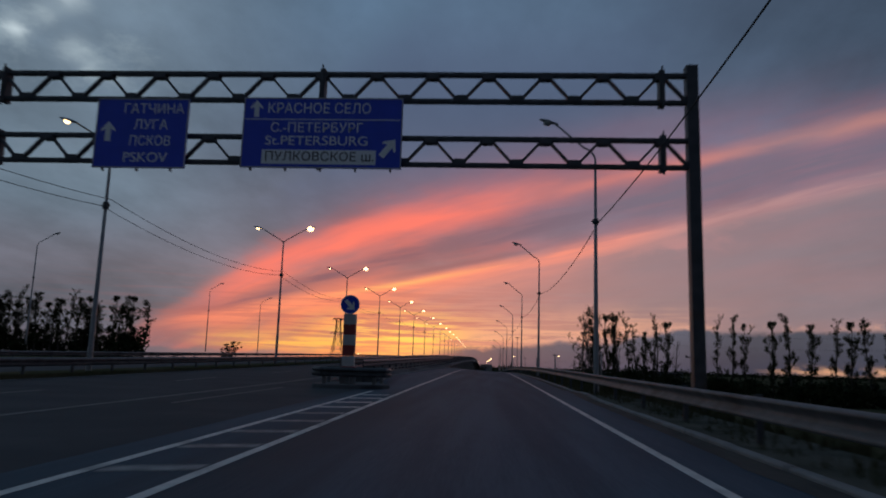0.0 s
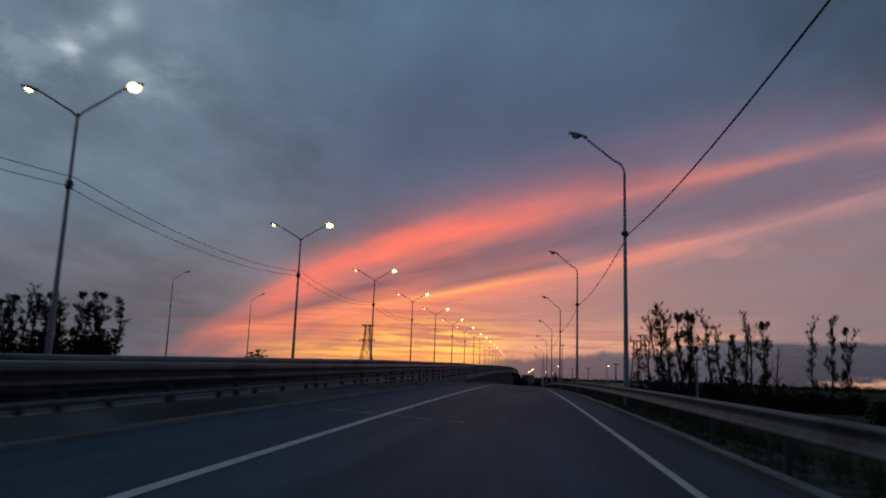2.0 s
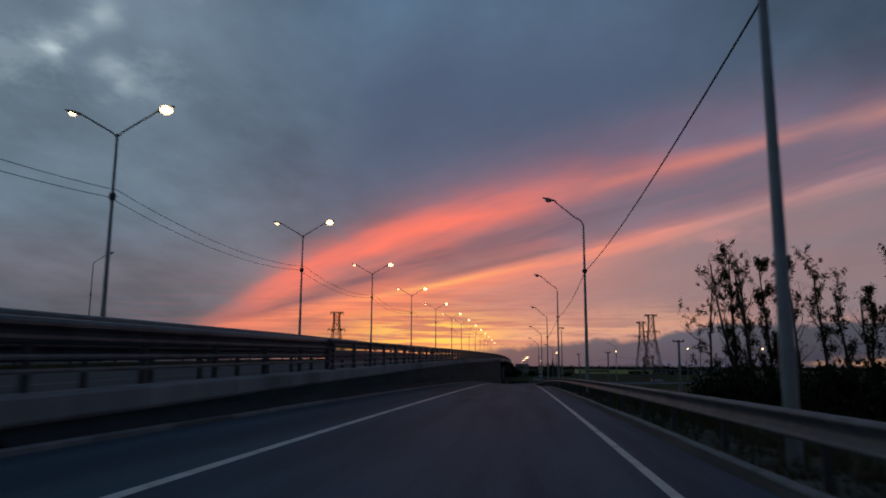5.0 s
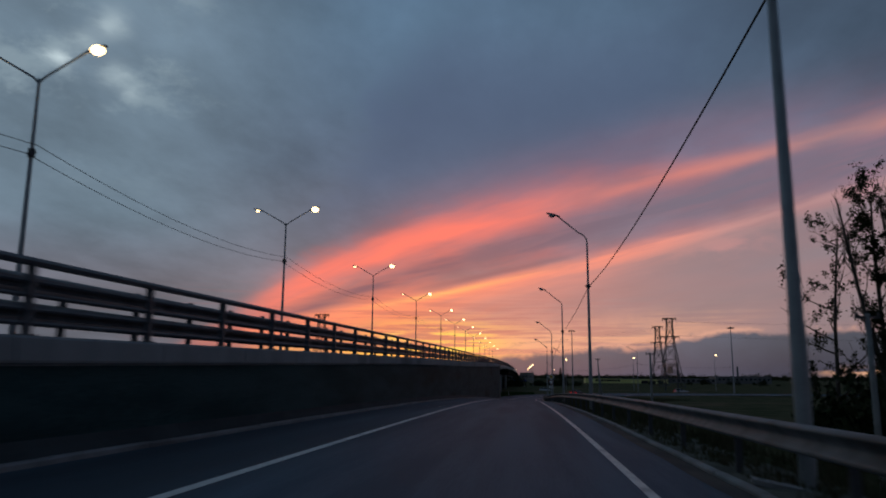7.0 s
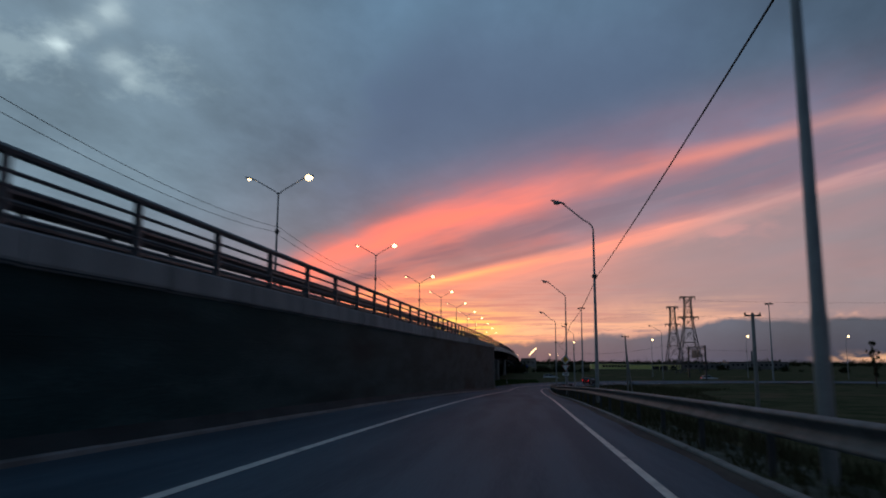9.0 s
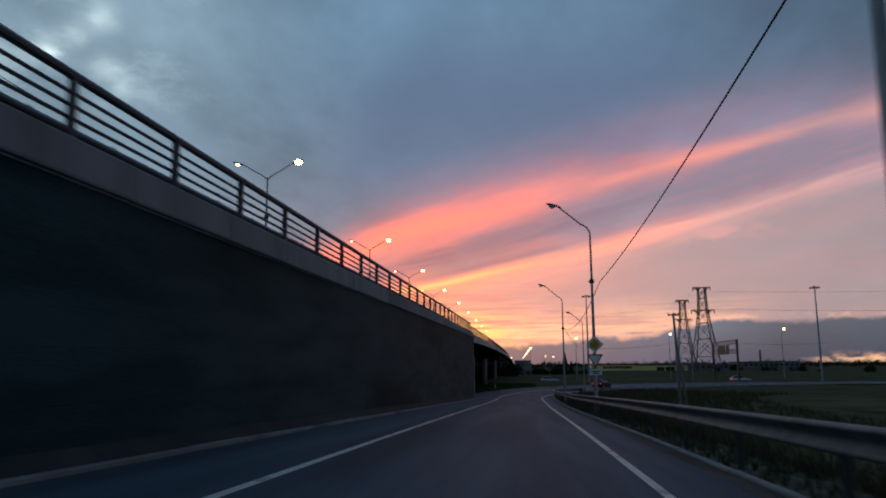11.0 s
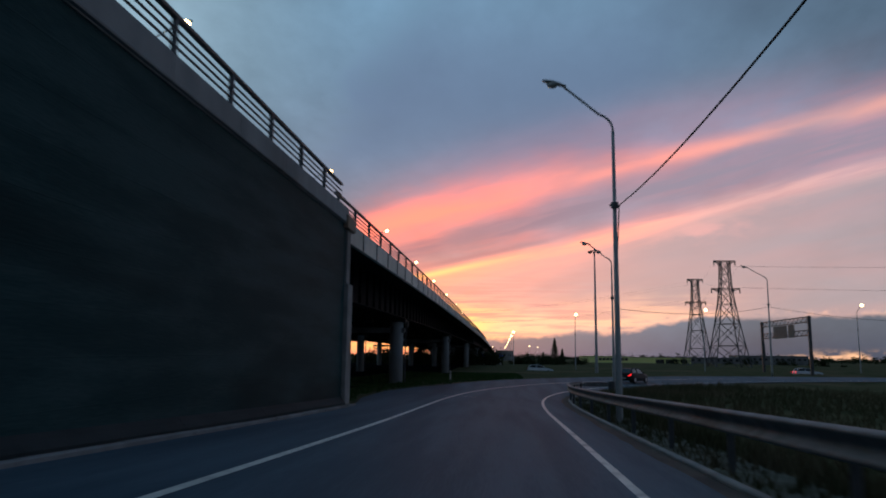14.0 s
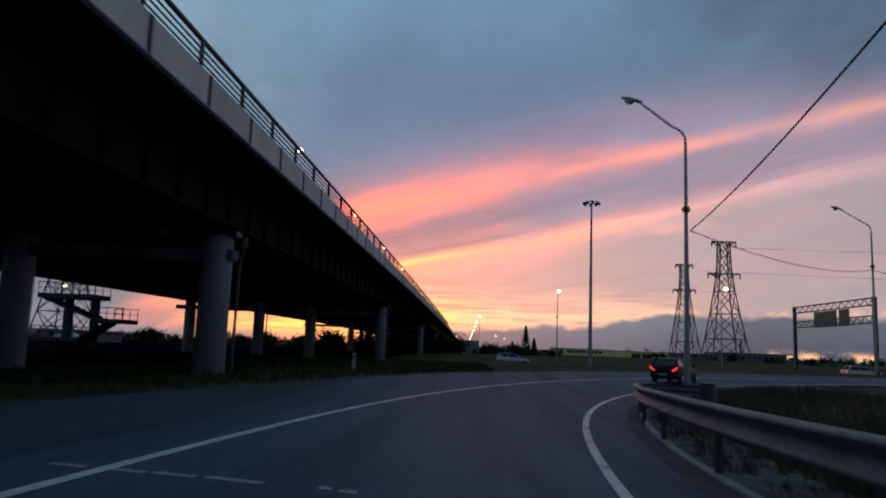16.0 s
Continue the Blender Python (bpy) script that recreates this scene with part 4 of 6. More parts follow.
# rounded end of the ramp's barrier
g = thing("barrier_terminal", None, "rounded dark end piece of the crash barrier", "guardrail")
bm = bmesh.new()
p, d = ramp(RAIL_END, rail_lat(RAIL_END) + 0.06), ramp_side(RAIL_END)
ang0 = math.atan2(d[1], d[0])
fr = []
for i in range(9):
    a = ang0 + math.pi - i / 8 * math.pi * 0.95
    c = (p[0] + d[0] * 0.9, p[1] + d[1] * 0.9)
    fr.append(((c[0] + 0.95 * math.cos(a), c[1] + 0.95 * math.sin(a), p[2] + 0.42), (math.cos(a), math.sin(a))))
sweep(bm, fr, W_BEAM)
part("end_beam", bm, "zinc", g)
bm = bmesh.new()
tube(bm, [(p[0] + d[0] * 1.8, p[1] + d[1] * 1.8, p[2] - 0.3), (p[0] + d[0] * 1.8, p[1] + d[1] * 1.8, p[2] + 0.85)], 0.24, 14)
part("marker_post", bm, "dark_steel", g)


# ---- lamp posts ----
def lamp_head(parent, x, z, way, mat, lens=0.20):
    """A long lantern at the end of an arm that points along way (+1 or -1 in x)."""
    bm = bmesh.new()
    prof = [(0.0, 0.05, 0.05), (0.18, 0.10, 0.08), (0.45, 0.16, 0.10), (0.70, 0.13, 0.07), (0.82, 0.05, 0.04)]
    rings = []
    for d, w, h in prof:
        rings.append([bm.verts.new((x + way * d, w * math.cos(k * math.tau / 10), z + d * 0.28 + h * max(-0.35, math.sin(k * math.tau / 10)))) for k in range(10)])
    for a, b in zip(rings, rings[1:]):
        for k in range(10):
            f = (a[k], a[(k + 1) % 10], b[(k + 1) % 10], b[k])
            bm.faces.new(f if way > 0 else f[::-1])
    bm.faces.new(rings[0][::-1] if way > 0 else rings[0])
    bm.faces.new(rings[-1] if way > 0 else rings[-1][::-1])
    head = part("lantern", bm, "post_steel", parent, smooth=True)
    bm = bmesh.new()
    c = (x + way * 0.47, 0.0, z + 0.47 * 0.28 - 0.05)
    bmesh.ops.create_uvsphere(bm, u_segments=12, v_segments=8, radius=1.0, matrix=Matrix.Translation(c) @ Matrix.Diagonal((lens, max(0.14, lens * 0.75), max(0.11, lens * 0.7), 1)))
    part("lens", bm, mat, head, "glowing amber lamp lens" if mat == "lamp_lit" else "", smooth=True)


def pole_shape(bm, h, foot=0.098, top=0.052):
    tube(bm, [(0, 0, -0.6), (0, 0, 0.0), (0, 0, 2.2), (0, 0, 2.25), (0, 0, h)], [foot * 1.15, foot * 1.15, foot * 1.1, foot, top], 12)


def single_lamp(h, reach, rise, way, mat, label, lens=0.20):
    lamp = thing("street_lamp", None, label, "street lamp", "street lamps")
    bm = bmesh.new()
    pole_shape(bm, h - 0.6)
    part("pole", bm, "post_steel", lamp, smooth=True)
    bm = bmesh.new()
    pts = [(0, 0, h - 0.65)]
    for k in range(7):
        a = k / 6 * math.radians(68)
        pts.append((way * (1 - math.cos(a)) * 0.75, 0, h - 0.55 + math.sin(a) * 0.62))
    x0, z0 = pts[-1][0], pts[-1][2]
    pts.append((way * reach, 0, z0 + rise))
    tube(bm, pts, 0.042, 8)
    part("arm", bm, "post_steel", lamp, smooth=True)
    lamp_head(lamp, way * (reach - 0.12), z0 + rise - 0.02, way, mat, lens)
    bm = bmesh.new()
    bar(bm, (-0.18, 0, 7.25), (0.18, 0, 7.25), 0.05, 0.05)
    tube(bm, [(0.0, 0, 7.15), (0.0, 0, 7.35)], 0.13, 10)
    part("cable_clamp", bm, "dark_steel", lamp)
    return lamp


def double_lamp(h):
    lamp = thing("street_lamp", None, "tall twin-arm street lamp with lit lanterns", "street lamp", "median street lamps")
    bm = bmesh.new()
    pole_shape(bm, h - 0.1)
    part("pole", bm, "post_steel", lamp, smooth=True)
    for way in (-1, 1):
        bm = bmesh.new()
        tube(bm, [(0, 0, h - 0.25), (way * 0.25, 0, h - 0.02), (way * 1.75, 0, h + 0.85)], 0.04, 8)
        part("arm", bm, "post_steel", lamp, smooth=True)
        lamp_head(lamp, way * 1.70, h + 0.83, way, "lamp_lit", 0.28 if way > 0 else 0.15)
    bm = bmesh.new()
    tube(bm, [(0, 0, 6.95), (0, 0, 7.25)], 0.13, 10)
    bar(bm, (-0.2, 0, 7.1), (0.2, 0, 7.1), 0.05, 0.05)
    part("cable_clamp", bm, "dark_steel", lamp)
    return lamp


R_POSTS = [(3.83, -17.5), (3.83, 15.4), (3.83, 48.1), (3.85, 81.1), (3.86, 111.4), (3.86, 143.65), (3.86, 176.6), (3.84, 208.3), (3.85, 241.1), (4.02, 274.0), (8.63, 306.6)]
L_POSTS = [-8.0, 19.5, 47.5, 74.8, 102.3, 129.1, 156.2, 183.6, 214.4, 247.4, 281.4, 310.7, 342.0, 374.0, 406.0, 440.0, 475.0, 510.0]
first = None
for x, y in R_POSTS:
    lat, s, _ = near_ramp(x, y)
    zb = ramp(s, min(lat, 3.0))[2] - 0.12
    m = pose(x, y, zb, 0, 0, -math.degrees(float(np.interp(s, S, TURN))) * 0.6)
    if first is None:
        first = single_lamp(10.45, 1.70, 1.05, -1, "lamp_off", "tall grey single-arm street lamp, unlit, behind the crash barrier")
        first.matrix_basis = m
    else:
        copy_thing(first, m)
first = None
for y in L_POSTS:
    m = pose(-17.3, y, deck_z(y) + 0.10)
    if first is None:
        first = double_lamp(10.0)
        first.matrix_basis = m
    else:
        copy_thing(first, m)
# lamps of the far side road
first = None
for k, y in enumerate((100, 155, 187)):
    m = pose(-54.5, y, 2.6 + 0.004 * y)
    if first is None:
        first = single_lamp(11.6, 2.0, 0.9, 1, "lamp_off", "grey single-arm street lamp, unlit, beside the far side road")
        first.matrix_basis = m
    else:
        copy_thing(first, m)
# lit lamps along the cross road and the far avenue
near_kind = far_kind = None
for x, y in ((13.5, 388), (-67.1, 399), (35.2, 381), (61.3, 381), (88, 381), (2.8, 460), (2.5, 500), (2.2, 545), (1.9, 600), (1.5, 670), (1.0, 760), (0.2, 880), (16, 720), (24, 780), (-9, 800)):
    m = pose(x, y, PLAIN, 0, 0, 90)
    if y < 400:
        if near_kind is None:
            near_kind = single_lamp(10.2, 1.6, 0.6, -1, "lamp_lit", "distant lit street lamp beyond the ramp", 0.36)
            near_kind.matrix_basis = m
        else:
            o = copy_thing(near_kind, m)
            o.matrix_basis = m @ Matrix.Diagonal((1, 1, 0.912 if x < 0 else 1.05 if x < 50 else 1.14, 1))
    elif far_kind is None:
        far_kind = single_lamp(9.3, 1.6, 0.6, -1, "lamp_lit", "lit street lamp along the far avenue", 0.42)
        far_kind.matrix_basis = m
    else:
        copy_thing(far_kind, m)
single = single_lamp(10.4, 2.1, 0.95, -1, "lamp_off", "unlit single-arm street lamp beyond the curve")
single.matrix_basis = pose(29.4, 332.3, -2.4)


# ---- cables ----
def cable(pts, sag, r, label):
    bm = bmesh.new()
    line = []
    sags = sag if isinstance(sag, list) else [sag] * len(pts)
    for a, b, hang in zip(pts, pts[1:], sags):
        a, b = Vector(a), Vector(b)
        for k in range(16):
            f = k / 16
            line.append(a.lerp(b, f) - Vector((0, 0, hang * 4 * f * (1 - f))))
    line.append(Vector(pts[-1]))
    tube(bm, line, r, 5)
    ob = part("power_cable", bm, "cable")
    tagged(ob, label, "cable", "overhead cables")


def clamp_r(i):
    x, y = R_POSTS[i]
    lat, s, _ = near_ramp(x, y)
    return (x + (0.45 if i == 8 else 0.05 if i in (5, 6) else -0.35 if i == 1 else 0.15), y, ramp(s, min(lat, 3.0))[2] - 0.12 + (6.45 if i == 10 else 7.7 if i == 1 else 7.25))


cable([clamp_r(i) for i in range(len(R_POSTS))], [0.65, 0.50, 0.65, 0.40, 0.38, 0.45, 0.12, 0.33, 0.95, 0.65], 0.021, "black overhead cable strung along the lamp posts")
for dx, dz in ((-0.2, 0.0), (0.2, 0.28)):
    cable([(-17.3 + dx, y, deck_z(y) + 7.2 + dz) for y in L_POSTS[:12]], 0.7, 0.014, "thin black overhead cable between the median lamps")
cable([clamp_r(10), (29.4, 332.3, 4.6), (60, 352, 4.2)], 0.6, 0.02, "thin overhead cable to the lamp beyond the curve")


# ---- sign gantry ----
def text_part(body, size, x, z, y, mat, parent, width=None):
    cu = bpy.data.curves.new("lettering", "FONT")
    cu.body, cu.size, cu.align_x, cu.align_y, cu.extrude = body, size, "LEFT", "CENTER", 0.004
    tmp = new("lettering_source", cu)
    me = bpy.data.meshes.new_from_object(tmp.evaluated_get(bpy.context.evaluated_depsgraph_get()))
    bpy.data.objects.remove(tmp)
    me.materials.clear()
    me.materials.append(M[mat])
    ob = new("lettering", me)
    ob.parent = parent
    wide = max(v.co.x for v in me.vertices) - min(v.co.x for v in me.vertices)
    k = width / wide if width else 1.0
    ob.matrix_basis = pose(x, y, z, 90) @ Matrix.Diagonal((k, 1, 1, 1))
    return ob


def slab(bm, pts, y0, y1):
    """A flat plate with outline pts (x, z), from y0 (front) to y1."""
    a = [bm.verts.new((x, y0, z)) for x, z in pts]
    b = [bm.verts.new((x, y1, z)) for x, z in pts]
    bm.faces.new(a)
    bm.faces.new(b[::-1])
    for i in range(len(pts)):
        j = (i + 1) % len(pts)
        bm.faces.new((a[j], a[i], b[i], b[j]))


GY = 38.4
gantry = thing("sign_gantry", pose(0, GY, 0), "dark steel truss sign gantry over the carriageway", "sign gantry")
bm = bmesh.new()
box(bm, 5.06, 5.40, 0.0, 0.36, -1.2, 10.42, 0.015)
box(bm, 4.9, 5.56, -0.14, 0.5, -1.4, 0.05)
part("post", bm, "dark_steel", gantry)
bm = bmesh.new()
box(bm, -18.0, -17.66, 0.0, 0.36, 0.2, 10.42, 0.015)
part("post", bm, "dark_steel", gantry)
chord_bm = bmesh.new()
bar(chord_bm, (-17.8, 0, 0), (5.1, 0, 0), 0.10, 0.11)
chord_bar = rising = falling = low_plate = high_plate = None
for zb, zt in ((9.27, 10.11), (7.29, 8.10)):
    for yy in (0.10, 0.22):
        for z in (zb, zt):
            if chord_bar is None:
                chord_bar = part("chord", chord_bm, "dark_steel", gantry)
                chord_bar.matrix_basis = pose(0, yy, z)
            else:
                again(chord_bar, gantry, pose(0, yy, z))
    k, x = 0, 5.18
    while x > -17.4:
        for yy in (0.10, 0.22):
            if k % 2 and rising is None or not k % 2 and falling is None:
                bm = bmesh.new()
                bar(bm, (-0.06, 0, 0.82 if k % 2 else 0), (-0.80, 0, 0 if k % 2 else 0.82), 0.06, 0.06)
                o = part("web_bar", bm, "dark_steel", gantry)
                o.matrix_basis = pose(x, yy, zb)
                rising, falling = (o, falling) if k % 2 else (rising, o)
            else:
                again(rising if k % 2 else falling, gantry, pose(x, yy, zb))
        z, way = (zb, 1) if k % 2 == 0 else (zt, -1)
        for yy in (0.03, 0.27):
            if way > 0 and low_plate is None or way < 0 and high_plate is None:
                bm = bmesh.new()
                slab(bm, [(-0.24, 0), (0.24, 0), (0.15, way * 0.17), (-0.15, way * 0.17)][:: way], 0, 0.02)
                o = part("gusset_plate", bm, "dark_steel", gantry)
                o.matrix_basis = pose(x, yy, z)
                low_plate, high_plate = (o, high_plate) if way > 0 else (low_plate, o)
            else:
                again(low_plate if way > 0 else high_plate, gantry, pose(x, yy, z))
        k, x = k + 1, x - 0.85
    for x in (4.35, -5.84, -15.95):
        bm = bmesh.new()
        bar(bm, (x, 0.18, zb - 0.12), (x, 0.18, zt + 0.14), 0.16, 0.34)
        tube(bm, [(x, 0.0, zb - 0.25), (x, 0.0, zt + 0.25)], 0.03, 6)
        part("splice_frame", bm, "dark_steel", gantry)


def big_sign(x0, x1, z0, z1, label, shift):
    sg = thing("direction_sign", pose(shift, GY - 0.24, -0.07), label, "road sign", "gantry signs")
    bm = bmesh.new()
    box(bm, x0, x1, 0.0, 0.04, z0, z1, 0.008)
    part("panel", bm, "blue", sg)
    bm = bmesh.new()
    for a, b in (((x0 + 0.02, z0 + 0.02), (x1 - 0.02, z0 + 0.02)), ((x0 + 0.02, z1 - 0.02), (x1 - 0.02, z1 - 0.02)), ((x0 + 0.02, z0 + 0.02), (x0 + 0.02, z1 - 0.02)), ((x1 - 0.02, z0 + 0.02), (x1 - 0.02, z1 - 0.02))):
        bar(bm, (a[0], -0.003, a[1]), (b[0], -0.003, b[1]), 0.03, 0.03)
    part("border", bm, "tin", sg)
    x = x0 + 0.3
    while x < x1:
        bm = bmesh.new()
        bar(bm, (x, 0.08, z0 - 0.07), (x, 0.08, z1 + 0.02), 0.05, 0.08)
        part("bracket", bm, "dark_steel", sg)
        x += 1.05
    return sg


def arrow(parent, cx, cz, size, turn):
    bm = bmesh.new()
    pts = [(0, 0.5), (0.36, 0.10), (0.36, -0.02), (0.14, 0.12), (0.14, -0.5), (-0.14, -0.5), (-0.14, 0.12), (-0.36, -0.02), (-0.36, 0.10)]
    c, s = math.cos(turn), math.sin(turn)
    slab(bm, [(cx + size * (x * c - z * s), cz + size * (x * s + z * c)) for x, z in pts][::-1], -0.012, -0.002)
    part("arrow", bm, "white", parent, "white arrow")


sg = big_sign(-8.20, -3.38, 7.10, 9.28, "blue direction sign with white place names and arrows", 0.08)
arrow(sg, -7.80, 8.93, 0.52, 0)
arrow(sg, -3.78, 7.74, 0.66, math.radians(-38))
text_part("КРАСНОЕ СЕЛО", 0.44, -7.48, 8.93, -0.008, "white", sg, 3.10)
bm = bmesh.new()
box(bm, -8.12, -3.46, -0.008, -0.001, 8.585, 8.612)
part("divider", bm, "white", sg)
text_part("С.-ПЕТЕРБУРГ", 0.40, -7.36, 8.33, -0.008, "white", sg, 2.78)
text_part("St.PETERSBURG", 0.40, -7.50, 7.93, -0.008, "white", sg, 3.08)
bm = bmesh.new()
box(bm, -7.56, -4.14, -0.010, -0.001, 7.22, 7.66)
part("street_panel", bm, "white", sg, "white inset panel")
text_part("ПУЛКОВСКОЕ ш.", 0.38, -7.48, 7.44, -0.016, "ink", sg, 3.25)
sg = big_sign(-12.82, -9.96, 7.04, 9.22, "blue direction sign with white place names and an arrow", 0.16)
arrow(sg, -12.42, 8.18, 0.62, 0)
text_part("ГАТЧИНА", 0.42, -12.0, 8.88, -0.008, "white", sg, 1.85)
text_part("ЛУГА", 0.42, -11.65, 8.38, -0.008, "white", sg, 1.05)
text_part("ПСКОВ", 0.42, -11.75, 7.87, -0.008, "white", sg, 1.25)
text_part("PSKOV", 0.42, -11.9, 7.36, -0.008, "white", sg, 1.35)

# ---- dividing nose with keep-right pillar ----
NX, NY = -5.44, 42.75
nz = deck_z(NY)
nose = thing("crash_cushion", None, "steel crash rail wrapped round the dividing nose", "guardrail")
bm = bmesh.new()
path = [(-4.75, 45.6), (-4.30, 44.2), (-4.05, 43.2), (-4.02, 42.6), (-4.10, 42.30), (-4.35, 42.15), (-6.25, 42.15), (-6.54, 42.45), (-6.60, 43.2), (-6.52, 51.0)]
fr = []
for i, (x, y) in enumerate(path):
    a, b = Vector(path[max(0, i - 1)]), Vector(path[min(len(path) - 1, i + 1)])
    d = (b - a).normalized()
    fr.append(((x, y, nz + 0.38), (-d.y, d.x)))
sweep(bm, fr, W_BEAM)
part("beam", bm, "dusty_steel", nose)
bm = bmesh.new()
box(bm, -0.06, 0.06, -0.05, 0.05, -0.3, 0.70, 0.006)
first = None
for x, y in ((-4.55, 44.7), (-4.45, 42.30), (-5.35, 42.30), (-6.15, 42.30), (-6.45, 44.5), (-6.45, 47.5), (-6.45, 50.5)):
    if first is None:
        first = part("post", bm, "zinc", nose)
        first.matrix_basis = pose(x, y, nz)
    else:
        again(first, nose, pose(x, y, nz))
bm = bmesh.new()
outline = [(-4.0, 42.9), (-4.2, 42.3), (-4.6, 42.0), (-6.0, 42.0), (-6.5, 42.3), (-6.7, 42.9), (-6.6, 46.0), (-4.95, 46.0)]
lo = [bm.verts.new((x, y, nz - 0.2)) for x, y in outline]
hi = [bm.verts.new((x, y, nz + 0.10)) for x, y in outline]
tp = [bm.verts.new((-5.4 + (x + 5.4) * 0.97, 44 + (y - 44) * 0.97, nz + 0.125)) for x, y in outline]
for k in range(8):
    q = (k + 1) % 8
    bm.faces.new((lo[q], lo[k], hi[k], hi[q]))
    bm.faces.new((hi[q], hi[k], tp[k], tp[q]))
bm.faces.new(tp[::-1])
tagged(part("nose_island", bm, "old_kerb"), "low kerbed concrete island at the dividing nose", "traffic island", kind="structure")
pillar = thing("bollard_pillar", pose(NX, NY, nz), "square traffic pillar with red and white bands behind the crash rail", "traffic pillar")
for k in range(7):
    bm = bmesh.new()
    w = 0.26 if k < 2 else 0.21
    box(bm, -w, w, -w * 0.6, w * 0.6, 0.36 * k + 0.003, 0.36 * (k + 1) - 0.003, 0.012)
    part("band", bm, "kerb" if k == 0 else "red" if k % 2 else "pillar_white", pillar, "grey base" if k == 0 else "red band" if k % 2 else "white band")
disc = thing("keep_right_sign", pose(NX, NY - 0.16, nz + 2.84), "round blue sign with a white slanted arrow on the pillar", "road sign")
bm = bmesh.new()
circ = [(0.33 * math.cos(k * math.tau / 32), 0.33 * math.sin(k * math.tau / 32)) for k in range(32)]
slab(bm, circ, 0.0, 0.025)
part("plate", bm, "blue", disc)
bm = bmesh.new()
for k in range(32):
    a, b = circ[k], circ[(k + 1) % 32]
    bar(bm, (a[0] * 0.97, -0.004, a[1] * 0.97), (b[0] * 0.97, -0.004, b[1] * 0.97), 0.012, 0.03)
part("rim", bm, "white", disc)
arrow(disc, 0.0, -0.02, 0.46, math.radians(-135))
bm = bmesh.new()
tube(bm, [(0, 0.06, -0.75), (0, 0.06, 0.25)], 0.03, 8)
part("stem", bm, "tin", disc)

# ---- priority and give-way signs ----
gw = thing("sign_post", pose(3.56, 237.8, ramp(237.8, 3.0)[2] - 0.1), "grey post with priority, give-way and text signs", "road sign")
bm = bmesh.new()
tube(bm, [(0, 0.05, -0.4), (0, 0.05, 3.45)], 0.038, 10)
part("post", bm, "tin", gw)
z0 = -(ramp(237.8, 3.0)[2] - 0.1)
bm = bmesh.new()
slab(bm, [(0, z0 + 1.83), (0.44, z0 + 1.39), (0, z0 + 0.95), (-0.44, z0 + 1.39)][::-1], 0.0, 0.02)
plate = part("priority_plate", bm, "white", gw, "white diamond plate with a yellow square")
bm = bmesh.new()
slab(bm, [(0, z0 + 1.69), (0.30, z0 + 1.39), (0, z0 + 1.09), (-0.30, z0 + 1.39)][::-1], -0.006, 0.0)
part("yellow_square", bm, "yellow", plate)
bm = bmesh.new()
for k in (-1, 0, 1):
    o = 0.03 * k
    bar(bm, (-0.22 + o, -0.009, z0 + 1.17 - o), (0.22 + o, -0.009, z0 + 1.61 - o), 0.004, 0.010)
part("stripe", bm, "ink", plate, "dark slanted stripes")
bm = bmesh.new()
slab(bm, [(-0.40, z0 + 0.90), (0.40, z0 + 0.90), (0.0, z0 + 0.21)][::-1], 0.0, 0.02)
plate = part("give_way_plate", bm, "red", gw, "red-edged triangle pointing down")
bm = bmesh.new()
slab(bm, [(-0.30, z0 + 0.84), (0.30, z0 + 0.84), (0.0, z0 + 0.32)][::-1], -0.006, 0.0)
part("white_field", bm, "white", plate)
bm = bmesh.new()
box(bm, -0.30, 0.30, 0.0, 0.02, z0 - 0.13, z0 + 0.14, 0.004)
plate = part("text_plate", bm, "white", gw, "small white text plate")
bm = bmesh.new()
for zz, wx in ((z0 + 0.05, 0.22), (z0 - 0.04, 0.17)):
    box(bm, -wx, wx, -0.005, 0.0, zz - 0.025, zz + 0.025)
part("text_bar", bm, "ink", plate)


